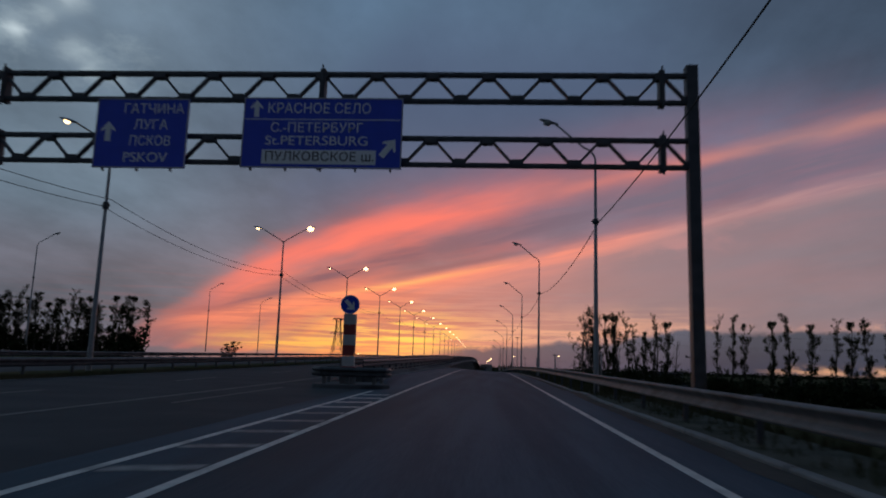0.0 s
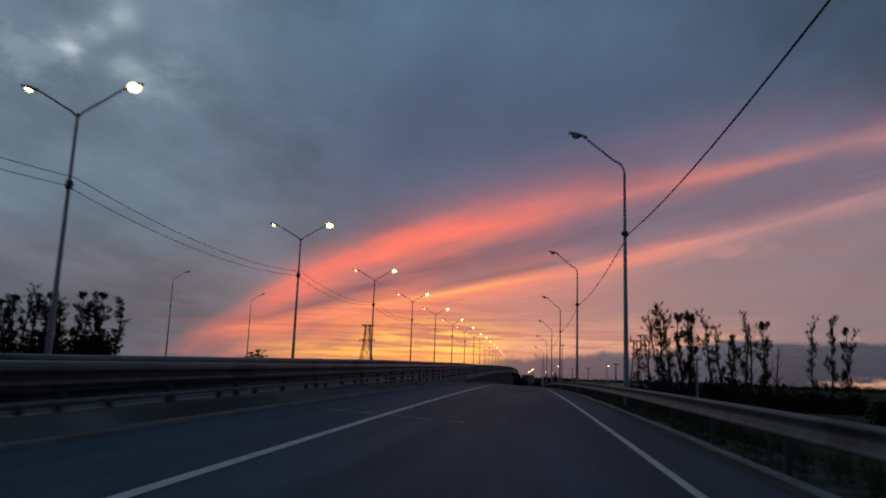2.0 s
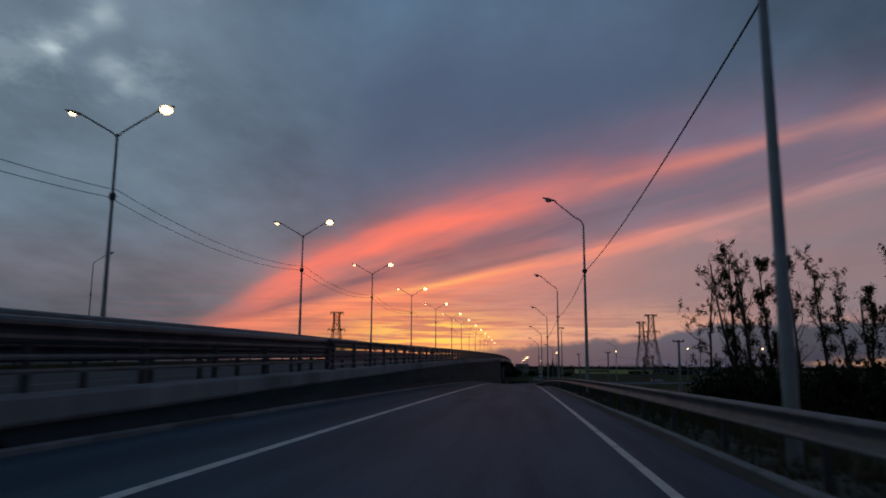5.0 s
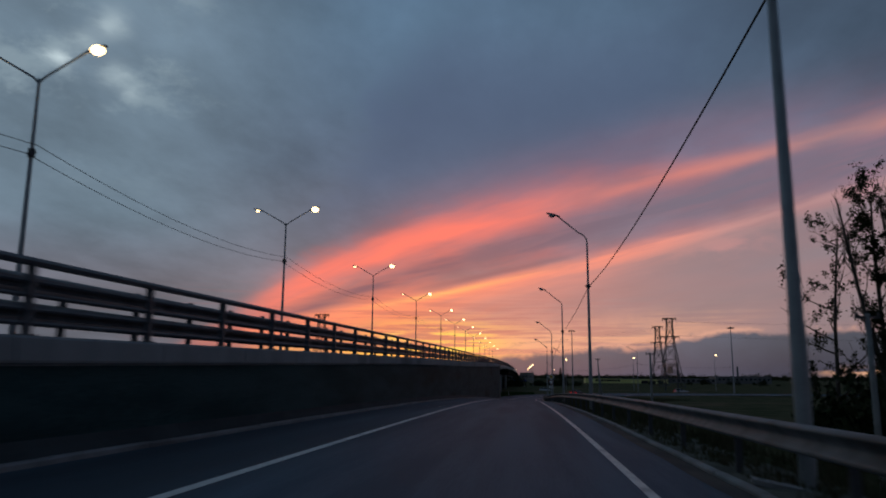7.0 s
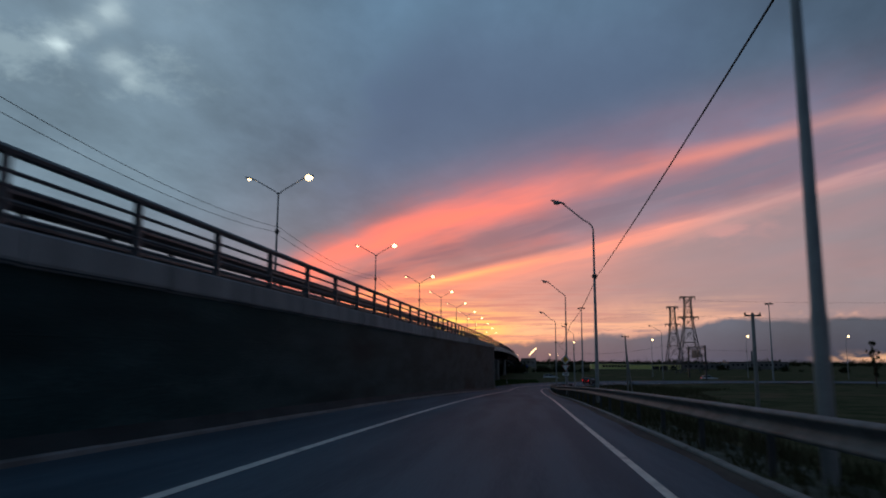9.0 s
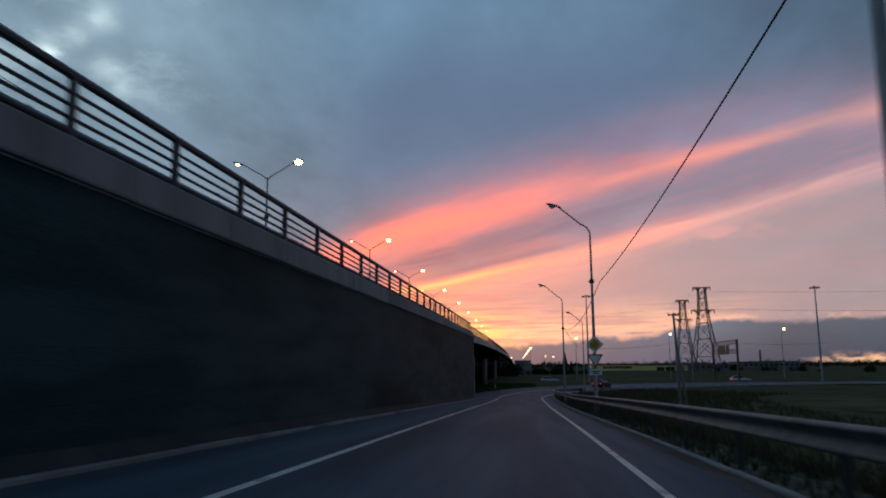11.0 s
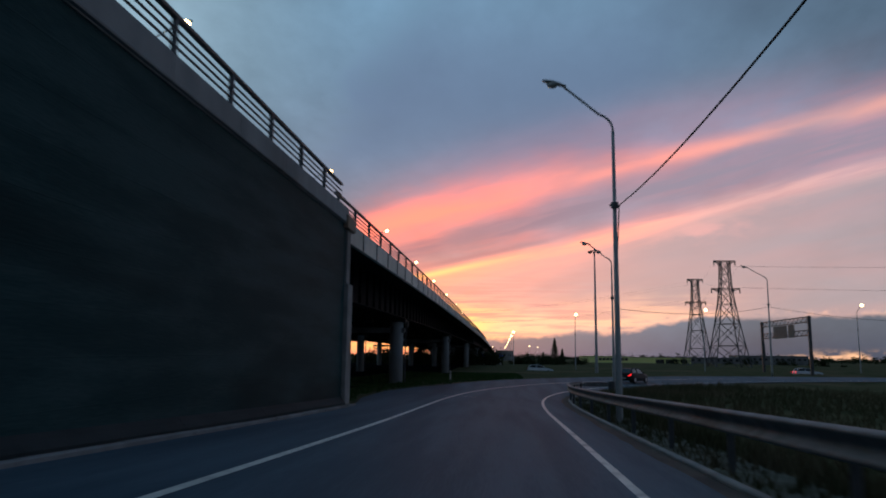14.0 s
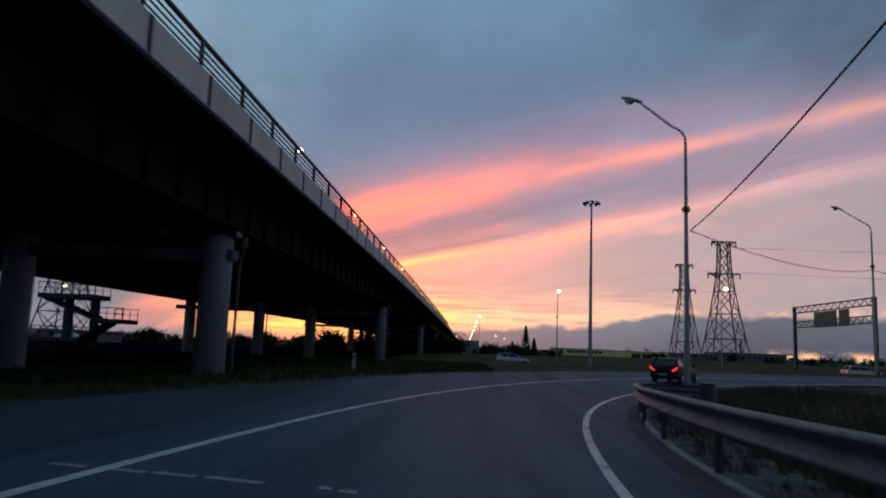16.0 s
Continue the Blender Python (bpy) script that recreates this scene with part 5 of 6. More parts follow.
# ---- trees ----
def tree_mesh(seed, h, bare, bushy, wide=1.0, limbs=18):
    """Trunk mesh and crown mesh of one tall thin poplar or bare tree."""
    rnd = random.Random(seed)
    tb, cb = bmesh.new(), bmesh.new()
    tips = []

    def limb(p, d, length, r, level):
        pts, rs = [p], [r]
        steps = 5 if level == 0 else 4
        q, dd = p.copy(), d.copy()
        for i in range(steps):
            dd = (dd + Vector((rnd.uniform(-1, 1), rnd.uniform(-1, 1), rnd.uniform(-0.1, 0.5))) * (0.07 if level == 0 else 0.22)).normalized()
            q = q + dd * length / steps
            pts.append(q.copy())
            rs.append(max(0.012, r * (1 - (i + 1) / steps * (0.85 if level else 0.75))))
        tube(tb, pts, rs, 6 if level < 2 else 4, caps=False)
        if level > 0:
            tips.extend(pts[2:])
        else:
            tips.extend(pts[-2:])
        if level < 2:
            n = (limbs if level == 0 else 4)
            for k in range(n):
                f = (0.16 + 0.82 * (k + rnd.random()) / n) if level == 0 else rnd.uniform(0.3, 0.95)
                i = min(steps - 1, int(f * steps))
                base = pts[i].lerp(pts[i + 1], f * steps - i)
                az = rnd.uniform(0, math.tau)
                out = rnd.uniform(0.25, 0.95) * wide
                nd = Vector((math.cos(az) * out, math.sin(az) * out, 1.0)).normalized()
                limb(base, nd, length * (rnd.uniform(0.07, 0.19) * wide ** 0.5 if level == 0 else rnd.uniform(0.35, 0.6)), rs[i] * 0.5, level + 1)

    limb(Vector((0, 0, -0.3)), Vector((rnd.uniform(-0.05, 0.05), rnd.uniform(-0.05, 0.05), 1)).normalized(), h * 0.97, h * 0.011 + 0.03, 0)
    for p in tips:
        if rnd.random() < bare:
            continue
        n = int(bushy * rnd.uniform(0.5, 1.5))
        cl = rnd.uniform(0.14, 0.34)
        for k in range(n):
            c = p + Vector((rnd.gauss(0, cl * 0.6), rnd.gauss(0, cl * 0.6), rnd.gauss(0, cl * 0.8)))
            s = rnd.uniform(0.06, 0.13)
            u = Vector((rnd.uniform(-1, 1), rnd.uniform(-1, 1), rnd.uniform(-1, 1))).normalized()
            w = u.cross(Vector((rnd.uniform(-1, 1), rnd.uniform(-1, 1), rnd.uniform(-1, 1)))).normalized()
            vs = [cb.verts.new(c + s * (a * u + b * w)) for a, b in ((-1, 0), (0, -0.6), (1, 0), (0, 0.6))]
            cb.faces.new(vs)
    return tb, cb


def plant(name, seed, h, bare, bushy, label, m, group, wide=1.0, limbs=18):
    t = thing(name, m, label, "tree", group)
    tb, cb = tree_mesh(seed, h, bare, bushy, wide, limbs)
    part("trunk", tb, "bark", t, smooth=True)
    part("crown", cb, "leaf", t)
    return t


def bush_mesh(seed, w, h, n):
    rnd = random.Random(seed)
    cb = bmesh.new()
    lobes = [(rnd.uniform(-w, w), rnd.uniform(-w, w) * 0.6, rnd.uniform(0.25, 0.8) * h, rnd.uniform(0.25, 0.5) * w) for _ in range(9)]
    for k in range(n):
        x, y, z, r = rnd.choice(lobes)
        c = Vector((rnd.gauss(x, r * 0.6), rnd.gauss(y, r * 0.6), max(0.05, rnd.gauss(z * 0.8, r * 0.55))))
        s = rnd.uniform(0.10, 0.22)
        u = Vector((rnd.uniform(-1, 1), rnd.uniform(-1, 1), rnd.uniform(-1, 1))).normalized()
        q = u.cross(Vector((rnd.uniform(-1, 1), rnd.uniform(-1, 1), rnd.uniform(-1, 1)))).normalized()
        cb.faces.new([cb.verts.new(c + s * (a * u + b * q)) for a, b in ((-1, 0), (0, -0.6), (1, 0), (0, 0.6))])
    return cb


def tall(seed, h, bare, bushy):
    return plant("poplar_tree", seed, h, bare, bushy, "tall thin poplar with sparse dark foliage", pose(0, 0, 0), "roadside poplars")


kinds = [tall(11, 19, 0.30, 30), tall(12, 18, 0.42, 26), tall(13, 17, 0.26, 32), tall(14, 18, 0.94, 10), tall(15, 16, 0.32, 30)]
RT = [(62.2, 221, 1, 20.8), (66.0, 220, 0, 22.0), (69.0, 219, 2, 20.4), (54.0, 161, 2, 17.0), (57.0, 160, 0, 17.6), (60.5, 159.5, 4, 16.6), (64.0, 158, 1, 16.0), (67.0, 157, 2, 17.0), (69.8, 155.5, 0, 16.8), (73.0, 154, 4, 17.2), (77.0, 152, 2, 16.4), (82.0, 150, 0, 17.5), (88.0, 148, 4, 16.8)]
used = set()
crooked = plant("roadside_tree", 23, 17, 0.48, 26, "crooked half-bare tree with spreading twiggy limbs", pose(21.4, 187.2, ground_z(21.4, 187.2) - 0.1, 3, -6, 40), "roadside poplars", 2.7, 15)
# position, kind, height, lean
CLUMP = [(23.8, 184.0, 0, 18.6, -6), (24.2, 183.5, 3, 18.6, -4), (25.0, 182.4, 3, 18.4, -3), (25.2, 182.1, 1, 18.2, -3), (26.1, 180.8, 2, 18.0, -1), (26.8, 179.7, 0, 17.2, 0), (27.5, 178.9, 2, 17.7, 1), (28.4, 177.6, 3, 14.5, 0), (30.0, 175.4, 1, 16.6, -1), (31.3, 173.6, 1, 14.0, 0), (32.3, 172.2, 4, 13.9, 0), (32.9, 171.3, 3, 13.0, 1), (33.6, 170.4, 1, 15.9, 0), (34.3, 169.5, 3, 15.0, 0), (35.6, 167.7, 2, 15.8, 1), (36.6, 166.4, 3, 12.1, 0)]
for i, (x, y, k, h, lean) in enumerate(CLUMP + [(*r, 0) for r in RT]):
    base = (19, 18, 17, 18, 16)[k]
    m = pose(x, y, ground_z(x, y) - 0.1, 0, lean) @ pose(0, 0, 0, 0, 0, 67 * i) @ Matrix.Diagonal((1, 1, (1.0 if i < 16 else 0.94) * h / base, 1))
    if k not in used:
        used.add(k)
        kinds[k].matrix_basis = m
    else:
        o = copy_thing(kinds[k], pose(0, 0, 0))
        o.matrix_basis = m
LT = [(-84.5 - 1.3 * i + 1.2 * math.sin(i * 2.3), 191 - 0.8 * i - 4 * abs(math.sin(i * 1.7)), (0, 2, 4, 0, 2, 1)[i % 6], 13.4 + 1.5 * math.sin(i * 1.9)) for i in range(78)]
for i, (x, y, k, h) in enumerate(LT):
    base = (19, 18, 17, 18, 16)[k]
    o = copy_thing(kinds[k], pose(0, 0, 0))
    o.matrix_basis = pose(x, y, ground_z(x, y) - 0.1, 0, 0, 41 * i) @ Matrix.Diagonal((1.25, 1.25, h / base, 1))
lone = copy_thing(kinds[2], pose(0, 0, 0))
lone.matrix_basis = pose(74.8, 335, ground_z(74.8, 335) - 0.1) @ Matrix.Diagonal((0.8, 0.8, 0.60, 1))
for x, y, h in ((-160, 468, 16.5), (-165, 470, 15.0)):
    o = copy_thing(kinds[2], pose(0, 0, 0))
    o.matrix_basis = pose(x, y, PLAIN, 0, 0, x) @ Matrix.Diagonal((2.6, 2.6, h / 17, 1))
# undergrowth
bushes = []
for k in range(3):
    b = thing("shrub", None, "dark dense roadside shrub under the trees", "shrub", "shrubs")
    part("foliage", bush_mesh(31 + k, 2.2, 3.2, 1500), "leaf", b)
    bushes.append(b)
spots = [(22.2 + 0.8 * i, 186 - 1.1 * i, 1.35 + 0.4 * math.sin(i * 1.3)) for i in range(0, 20)] + [(52 + 2.6 * i, 162 - 1.0 * i, 1.6 + 0.4 * math.sin(i * 2.1)) for i in range(14)] + [(59 + 2.8 * i, 222 - i, 1.7) for i in range(5)] + [(-88 - 4.4 * i, 189 - 2.4 * i, 2.2 + 0.4 * math.sin(i * 1.9)) for i in range(24)]
spots += [(3.5 + 1.9 * i, 468 + 6 * math.sin(i * 2.7), 0.8 + 0.35 * math.sin(i * 1.7)) for i in range(8)] + [(-78 + 4.1 * i, 432 + 8 * math.sin(i * 1.3), 0.95 + 0.3 * math.sin(i * 2.2)) for i in range(19)] + [(-36 + 3.1 * i, 438 + 7 * math.sin(i * 1.9), 1.25 + 0.4 * math.sin(i * 2.7)) for i in range(11)] + [(11.5 + 2.3 * i, 474 + 3 * math.sin(i * 2.3), 0.75 + 0.25 * math.sin(i * 1.4)) for i in range(6)] + [(70 + 9 * i, 560 + 20 * math.sin(i * 1.9), 0.9 + 0.4 * math.sin(i * 2.9)) for i in range(10)]
for i, (x, y, k) in enumerate(spots):
    m = pose(x, y, ground_z(x, y) - 0.2, 0, 0, 77 * i) @ Matrix.Diagonal((k, k, k * (1.25 if i < 20 else 1.0), 1))
    if i < 3:
        bushes[i].matrix_basis = m
    else:
        o = copy_thing(bushes[i % 3], pose(0, 0, 0))
        o.matrix_basis = m


# ---- car ----
def car(name, m, paint, label, lit=True):
    c = thing(name, m, label, "car", "cars")
    bm = bmesh.new()
    # cross-sections from tail to nose: y, half width low, half width high, bottom, belt
    secs = [(0.0, 0.70, 0.66, 0.42, 0.86), (0.10, 0.80, 0.74, 0.30, 0.98), (0.5, 0.84, 0.78, 0.24, 1.02), (1.2, 0.86, 0.80, 0.22, 0.98), (2.4, 0.86, 0.80, 0.22, 0.95), (3.2, 0.85, 0.78, 0.22, 0.92), (3.9, 0.80, 0.70, 0.26, 0.82), (4.25, 0.68, 0.60, 0.36, 0.66)]
    rings = []
    for y, wl, wh, z0, z1 in secs:
        zm = z0 + (z1 - z0) * 0.45
        half = [(wl * 0.86, z0), (wl, z0 + 0.10), (wl + 0.01, zm), (wh + 0.02, z1 - 0.10), (wh - 0.05, z1)]
        rings.append([bm.verts.new((x, y, z)) for x, z in half] + [bm.verts.new((-x, y, z)) for x, z in half[::-1]])
    for a, b in zip(rings, rings[1:]):
        for k in range(10):
            bm.faces.new((a[k], b[k], b[(k + 1) % 10], a[(k + 1) % 10]))
    bm.faces.new(rings[0])
    bm.faces.new(rings[-1][::-1])
    part("body", bm, paint, c, smooth=False)
    bm = bmesh.new()
    roof = [(0.18, 0.66, 0.97), (0.55, 0.60, 1.40), (0.9, 0.58, 1.455), (1.9, 0.59, 1.46), (2.25, 0.60, 1.40), (3.0, 0.68, 0.94)]
    rows = [[bm.verts.new((-w, y, z)), bm.verts.new((w, y, z))] for y, w, z in roof]
    for a, b in zip(rows[1:], rows[2:-1]):
        bm.faces.new((a[0], a[1], b[1], b[0]))
    part("roof", bm, paint, c)
    bm = bmesh.new()
    vs = [bm.verts.new(p) for p in ((-0.60, 0.24, 1.02), (0.60, 0.24, 1.02), (0.54, 0.54, 1.37), (-0.54, 0.54, 1.37))]
    bm.faces.new(vs)
    part("rear_window", bm, "glass", c)
    bm = bmesh.new()
    bm.faces.new([bm.verts.new(p) for p in ((0.64, 2.98, 0.95), (-0.64, 2.98, 0.95), (-0.57, 2.26, 1.39), (0.57, 2.26, 1.39))])
    part("windscreen", bm, "glass", c)
    for s in (-1, 1):
        bm = bmesh.new()
        low = [(0.74, 0.45, 0.97), (0.75, 1.5, 0.96), (0.76, 2.85, 0.94)]
        hi = [(0.60, 0.62, 1.38), (0.585, 1.5, 1.44), (0.60, 2.22, 1.39)]
        vs = [bm.verts.new((s * x, y, z)) for x, y, z in low + hi[::-1]]
        bm.faces.new(vs if s > 0 else vs[::-1])
        part("side_window", bm, "glass", c)
        bm = bmesh.new()
        for pts in ([(0.70, 0.16, 0.98), (0.61, 0.55, 1.40)], [(0.71, 2.96, 0.95), (0.60, 2.25, 1.41)], [(0.75, 1.5, 0.96), (0.60, 1.5, 1.43)], [(0.60, 0.55, 1.40), (0.585, 1.4, 1.455), (0.60, 2.25, 1.41)]):
            tube(bm, [(s * x, y, z) for x, y, z in pts], 0.045, 6)
        part("window_pillar", bm, paint, c)
        bm = bmesh.new()
        outline = [(s * 0.46, 0.72), (s * 0.60, 0.70), (s * 0.79, 0.84), (s * 0.80, 0.95), (s * 0.70, 0.92)]
        slab(bm, outline if s > 0 else outline[::-1], -0.015, 0.10)
        part("tail_light", bm, "tail" if lit else "red", c, "glowing red tail light" if lit else "")
        bm = bmesh.new()
        box(bm, *sorted((s * 0.84, s * 1.0)), 2.55, 2.68, 0.95, 1.08, 0.02)
        part("wing_mirror", bm, paint, c)
        for y in (0.75, 3.4):
            bm = bmesh.new()
            tube(bm, [(s * 0.66, y, 0.31), (s * 0.70, y, 0.31), (s * 0.84, y, 0.31), (s * 0.87, y, 0.31)], [0.25, 0.31, 0.31, 0.26], 20)
            wheel = part("wheel", bm, "rubber", c, smooth=False)
            bm = bmesh.new()
            tube(bm, [(s * 0.872, y, 0.31), (s * 0.885, y, 0.31)], [0.20, 0.16], 14)
            part("rim", bm, "tin", wheel)
    bm = bmesh.new()
    box(bm, -0.76, 0.76, -0.06, 0.12, 0.36, 0.60, 0.03)
    part("rear_bumper", bm, paint, c)
    bm = bmesh.new()
    box(bm, -0.26, 0.26, -0.075, -0.06, 0.46, 0.57, 0.004)
    part("plate", bm, "tin", c)
    bm = bmesh.new()
    box(bm, -0.22, 0.22, 0.22, 0.26, 1.0, 1.03)
    part("high_brake_light", bm, "red", c, "dark red unlit brake light")
    return c


p = ramp(324, -0.4)
car("car", pose(p[0], p[1], p[2] + 0.0, 0, 0, -math.degrees(float(np.interp(324, S, TURN)))), "car_dark", "dark sedan with glowing red tail lights on the ramp")
car("car", pose(4.0, 372, PLAIN + 0.25, 0, 0, -90), "car_silver", "silver car on the cross road", False)
car("car", pose(-60.0, 384, ground_z(-58, 384) + 0.06, 0, 0, -90), "car_silver", "silver car parked by a low shed beyond the bridge", False)
car("car", pose(46.0, 370, PLAIN + 0.25, 0, 0, -90), "car_silver", "pale car on the cross road", True)


# ---- far things ----
def pylon(x, y, h, w, name="lattice_pylon", label="grey lattice power pylon in the fields"):
    t = thing(name, pose(x, y, PLAIN), label, "pylon", "pylons")
    lev = [(0, w), (0.22, w * 0.76), (0.42, w * 0.56), (0.60, w * 0.40), (0.74, w * 0.30), (0.88, w * 0.26), (1.0, w * 0.24)]
    r = h * 0.0085
    for sx, sy in ((-1, -1), (1, -1), (1, 1), (-1, 1)):
        bm = bmesh.new()
        tube(bm, [(sx * w0 / 2, sy * w0 / 2, f0 * h) for f0, w0 in lev], r * 0.6, 5)
        part("leg", bm, "dark_steel", t)
    bm = bmesh.new()
    for (f0, w0), (f1, w1) in zip(lev, lev[1:]):
        cs0 = [(-1, -1), (1, -1), (1, 1), (-1, 1)]
        for k in range(4):
            a, b = cs0[k], cs0[(k + 1) % 4]
            bar(bm, (a[0] * w0 / 2, a[1] * w0 / 2, f0 * h), (b[0] * w1 / 2, b[1] * w1 / 2, f1 * h), r * 0.6, r * 0.6)
            bar(bm, (b[0] * w0 / 2, b[1] * w0 / 2, f0 * h), (a[0] * w1 / 2, a[1] * w1 / 2, f1 * h), r * 0.6, r * 0.6)
            bar(bm, (a[0] * w1 / 2, a[1] * w1 / 2, f1 * h), (b[0] * w1 / 2, b[1] * w1 / 2, f1 * h), r * 0.6, r * 0.6)
    part("lattice", bm, "dark_steel", t)
    for f, span in ((0.74, w * 0.40), (1.0, w * 0.30)):
        bm = bmesh.new()
        for yy in (-w * 0.13, w * 0.13):
            bar(bm, (-span, 0, f * h + 0.2), (span, 0, f * h + 0.2), r, r)
            bar(bm, (-w * 0.13, yy, f * h - 0.05 * h * 0.5), (-span, 0, f * h + 0.2), r * 0.7, r * 0.7)
            bar(bm, (w * 0.13, yy, f * h - 0.05 * h * 0.5), (span, 0, f * h + 0.2), r * 0.7, r * 0.7)
        for q in (-span, -span * 0.55, span * 0.55, span):
            bar(bm, (q, 0, f * h + 0.2), (q, 0, f * h - h * 0.035), r, r)
        part("crossarm", bm, "dark_steel", t)
    return t


pylon(63.5, 495.7, 29.1, 8.2)
pylon(62.0, 457.4, 30.2, 9.6)
pylon(-85.4, 430, 30, 10.0)
for dz in (0.0, 6.0):
    for dx in (-3.8, 3.8):
        cable([(-40, 700, 20 + dz), (63.5 + dx * 0.8, 495.7, 18.2 + dz), (62.0 + dx, 457.4, 18.8 + dz), (260, 380, 17 + dz)], 3.0, 0.016, "thin power line between the pylons")


def mast(x, y, top, label):
    t = thing("floodlight_mast", pose(x, y, PLAIN), label, "floodlight mast", "floodlight masts")
    h = top - PLAIN
    bm = bmesh.new()
    tube(bm, [(0, 0, -0.3), (0, 0, 0.5), (0, 0, h)], [0.26, 0.24, 0.10], 12)
    part("pole", bm, "post_steel", t, smooth=True)
    bm = bmesh.new()
    for k in range(12):
        a, b = k * math.tau / 12, (k + 1) * math.tau / 12
        bar(bm, (0.75 * math.cos(a), 0.75 * math.sin(a), h - 0.3), (0.75 * math.cos(b), 0.75 * math.sin(b), h - 0.3), 0.07, 0.07)
    for k in range(4):
        a = k * math.tau / 4
        bar(bm, (0, 0, h - 0.1), (0.75 * math.cos(a), 0.75 * math.sin(a), h - 0.3), 0.05, 0.05)
    part("crown_ring", bm, "dark_steel", t)
    for k in range(8):
        a = k * math.tau / 8
        bm = bmesh.new()
        box(bm, -0.16, 0.16, -0.10, 0.10, -0.16, 0.16, 0.02)
        o = part("floodlight", bm, "dark_steel", t)
        o.matrix_basis = pose(0.85 * math.cos(a), 0.85 * math.sin(a), h - 0.42, 0, 25, math.degrees(a))
    return t


mast(14.2, 362.3, 15.5, "tall floodlight mast with a ring of lamps")
mast(60.5, 357.1, 16.1, "tall floodlight mast with a ring of lamps")

# second gantry over the cross road
g2 = thing("sign_gantry", pose(45.5, 371.8, PLAIN), "grey truss gantry with sign backs over the cross road", "sign gantry")
for y in (-10, 10):
    bm = bmesh.new()
    box(bm, -0.2, 0.2, y - 0.2, y + 0.2, -0.2, 9.5, 0.02)
    part("post", bm, "dark_steel", g2)
for zb, zt in ((8.6, 9.4), (6.6, 7.4)):
    bm = bmesh.new()
    for z in (zb, zt):
        bar(bm, (-0.2, -10, z), (-0.2, 10, z), 0.10, 0.10)
        bar(bm, (0.2, -10, z), (0.2, 10, z), 0.10, 0.10)
    y, k = -10.0, 0
    while y < 9.5:
        a, b = (zb, zt) if k % 2 else (zt, zb)
        bar(bm, (-0.2, y, a), (-0.2, y + 0.85, b), 0.07, 0.07)
        y, k = y + 0.85, k + 1
    part("truss", bm, "dark_steel", g2)
for y0, y1 in ((-2.4, 3.4), (-5.4, -3.0)):
    bm = bmesh.new()
    box(bm, -0.45, -0.40, y0, y1, 6.4, 8.4, 0.01)
    part("sign_back", bm, "dull_metal", g2, "grey back of a road sign")

# low yellow building
hall = thing("yellow_hall", pose(36.3, 595, PLAIN), "long low yellow building with a strip of windows", "building")
bm = bmesh.new()
box(bm, 0, 22.0, 0, 14, -0.2, 3.7, 0.05)
part("wall", bm, "yellow_clad", hall)
bm = bmesh.new()
box(bm, 22.0, 50, 2, 16, -0.2, 3.4, 0.05)
part("wall", bm, "yellow_clad", hall)
bm = bmesh.new()
box(bm, -0.2, 22.2, -0.2, 14.2, 3.7, 3.85, 0.03)
box(bm, 22.2, 50.2, 1.8, 16.2, 3.4, 3.55, 0.03)
part("roof", bm, "roof", hall)
for k in range(9):
    bm = bmesh.new()
    box(bm, 6.0 + 1.7 * k, 7.3 + 1.7 * k, -0.06, 0.0, 1.9, 3.1, 0.01)
    part("window", bm, "pane", hall)
for x in (34.0, 38.5):
    bm = bmesh.new()
    box(bm, x, x + 4.0, 1.93, 2.0, 0.0, 2.6, 0.01)
    part("gate", bm, "pane", hall)
far_b = [(-69, 394, 11, 6, 2.3, "facade"), (92, 640, 34, 16, 3.4, "facade"), (140, 700, 40, 20, 5, "facade"), (-6, 760, 12, 10, 7, "facade"), (-40, 640, 18, 12, 5, "facade")]
for x, y, w, d, h, mt in far_b:
    b = thing("far_building", pose(x, y, PLAIN), "low grey industrial building on the horizon", "building", "far buildings")
    bm = bmesh.new()
    box(bm, 0, w, 0, d, -0.2, h, 0.05)
    part("wall", bm, mt, b)
    bm = bmesh.new()
    box(bm, -0.3, w + 0.3, -0.3, d + 0.3, h, h + 0.4, 0.03)
    part("roof", bm, "roof", b)
    x1, win = 2.0, None
    while x1 < w - 2:
        if win is None:
            bm = bmesh.new()
            box(bm, 0, 1.6, -0.05, 0.0, 0, 1.3)
            win = part("window", bm, "pane", b)
            win.matrix_basis = pose(x1, 0, h * 0.5)
        else:
            again(win, b, pose(x1, 0, h * 0.5))
        x1 += 3.2
kiosk = thing("kiosk", pose(-5.5, 452, PLAIN), "small white kiosk with a blue fascia beside the avenue", "kiosk")
bm = bmesh.new()
box(bm, 0, 5.0, 0, 4, -0.2, 2.7, 0.04)
part("wall", bm, "pillar_white", kiosk)
bm = bmesh.new()
box(bm, -0.25, 5.25, -0.25, 4.25, 2.7, 3.6, 0.04)
part("fascia", bm, "blue", kiosk, "blue roof fascia")
for x in (0.6, 2.9):
    bm = bmesh.new()
    box(bm, x, x + 1.5, -0.05, 0.0, 0.9, 2.2, 0.01)
    part("window", bm, "pane", kiosk)
chim = thing("chimney", pose(161, 718, PLAIN), "thin dark factory chimney on the horizon", "chimney")
bm = bmesh.new()
tube(bm, [(0, 0, 0), (0, 0, 13)], [0.9, 0.6], 14)
part("stack", bm, "facade", chim)

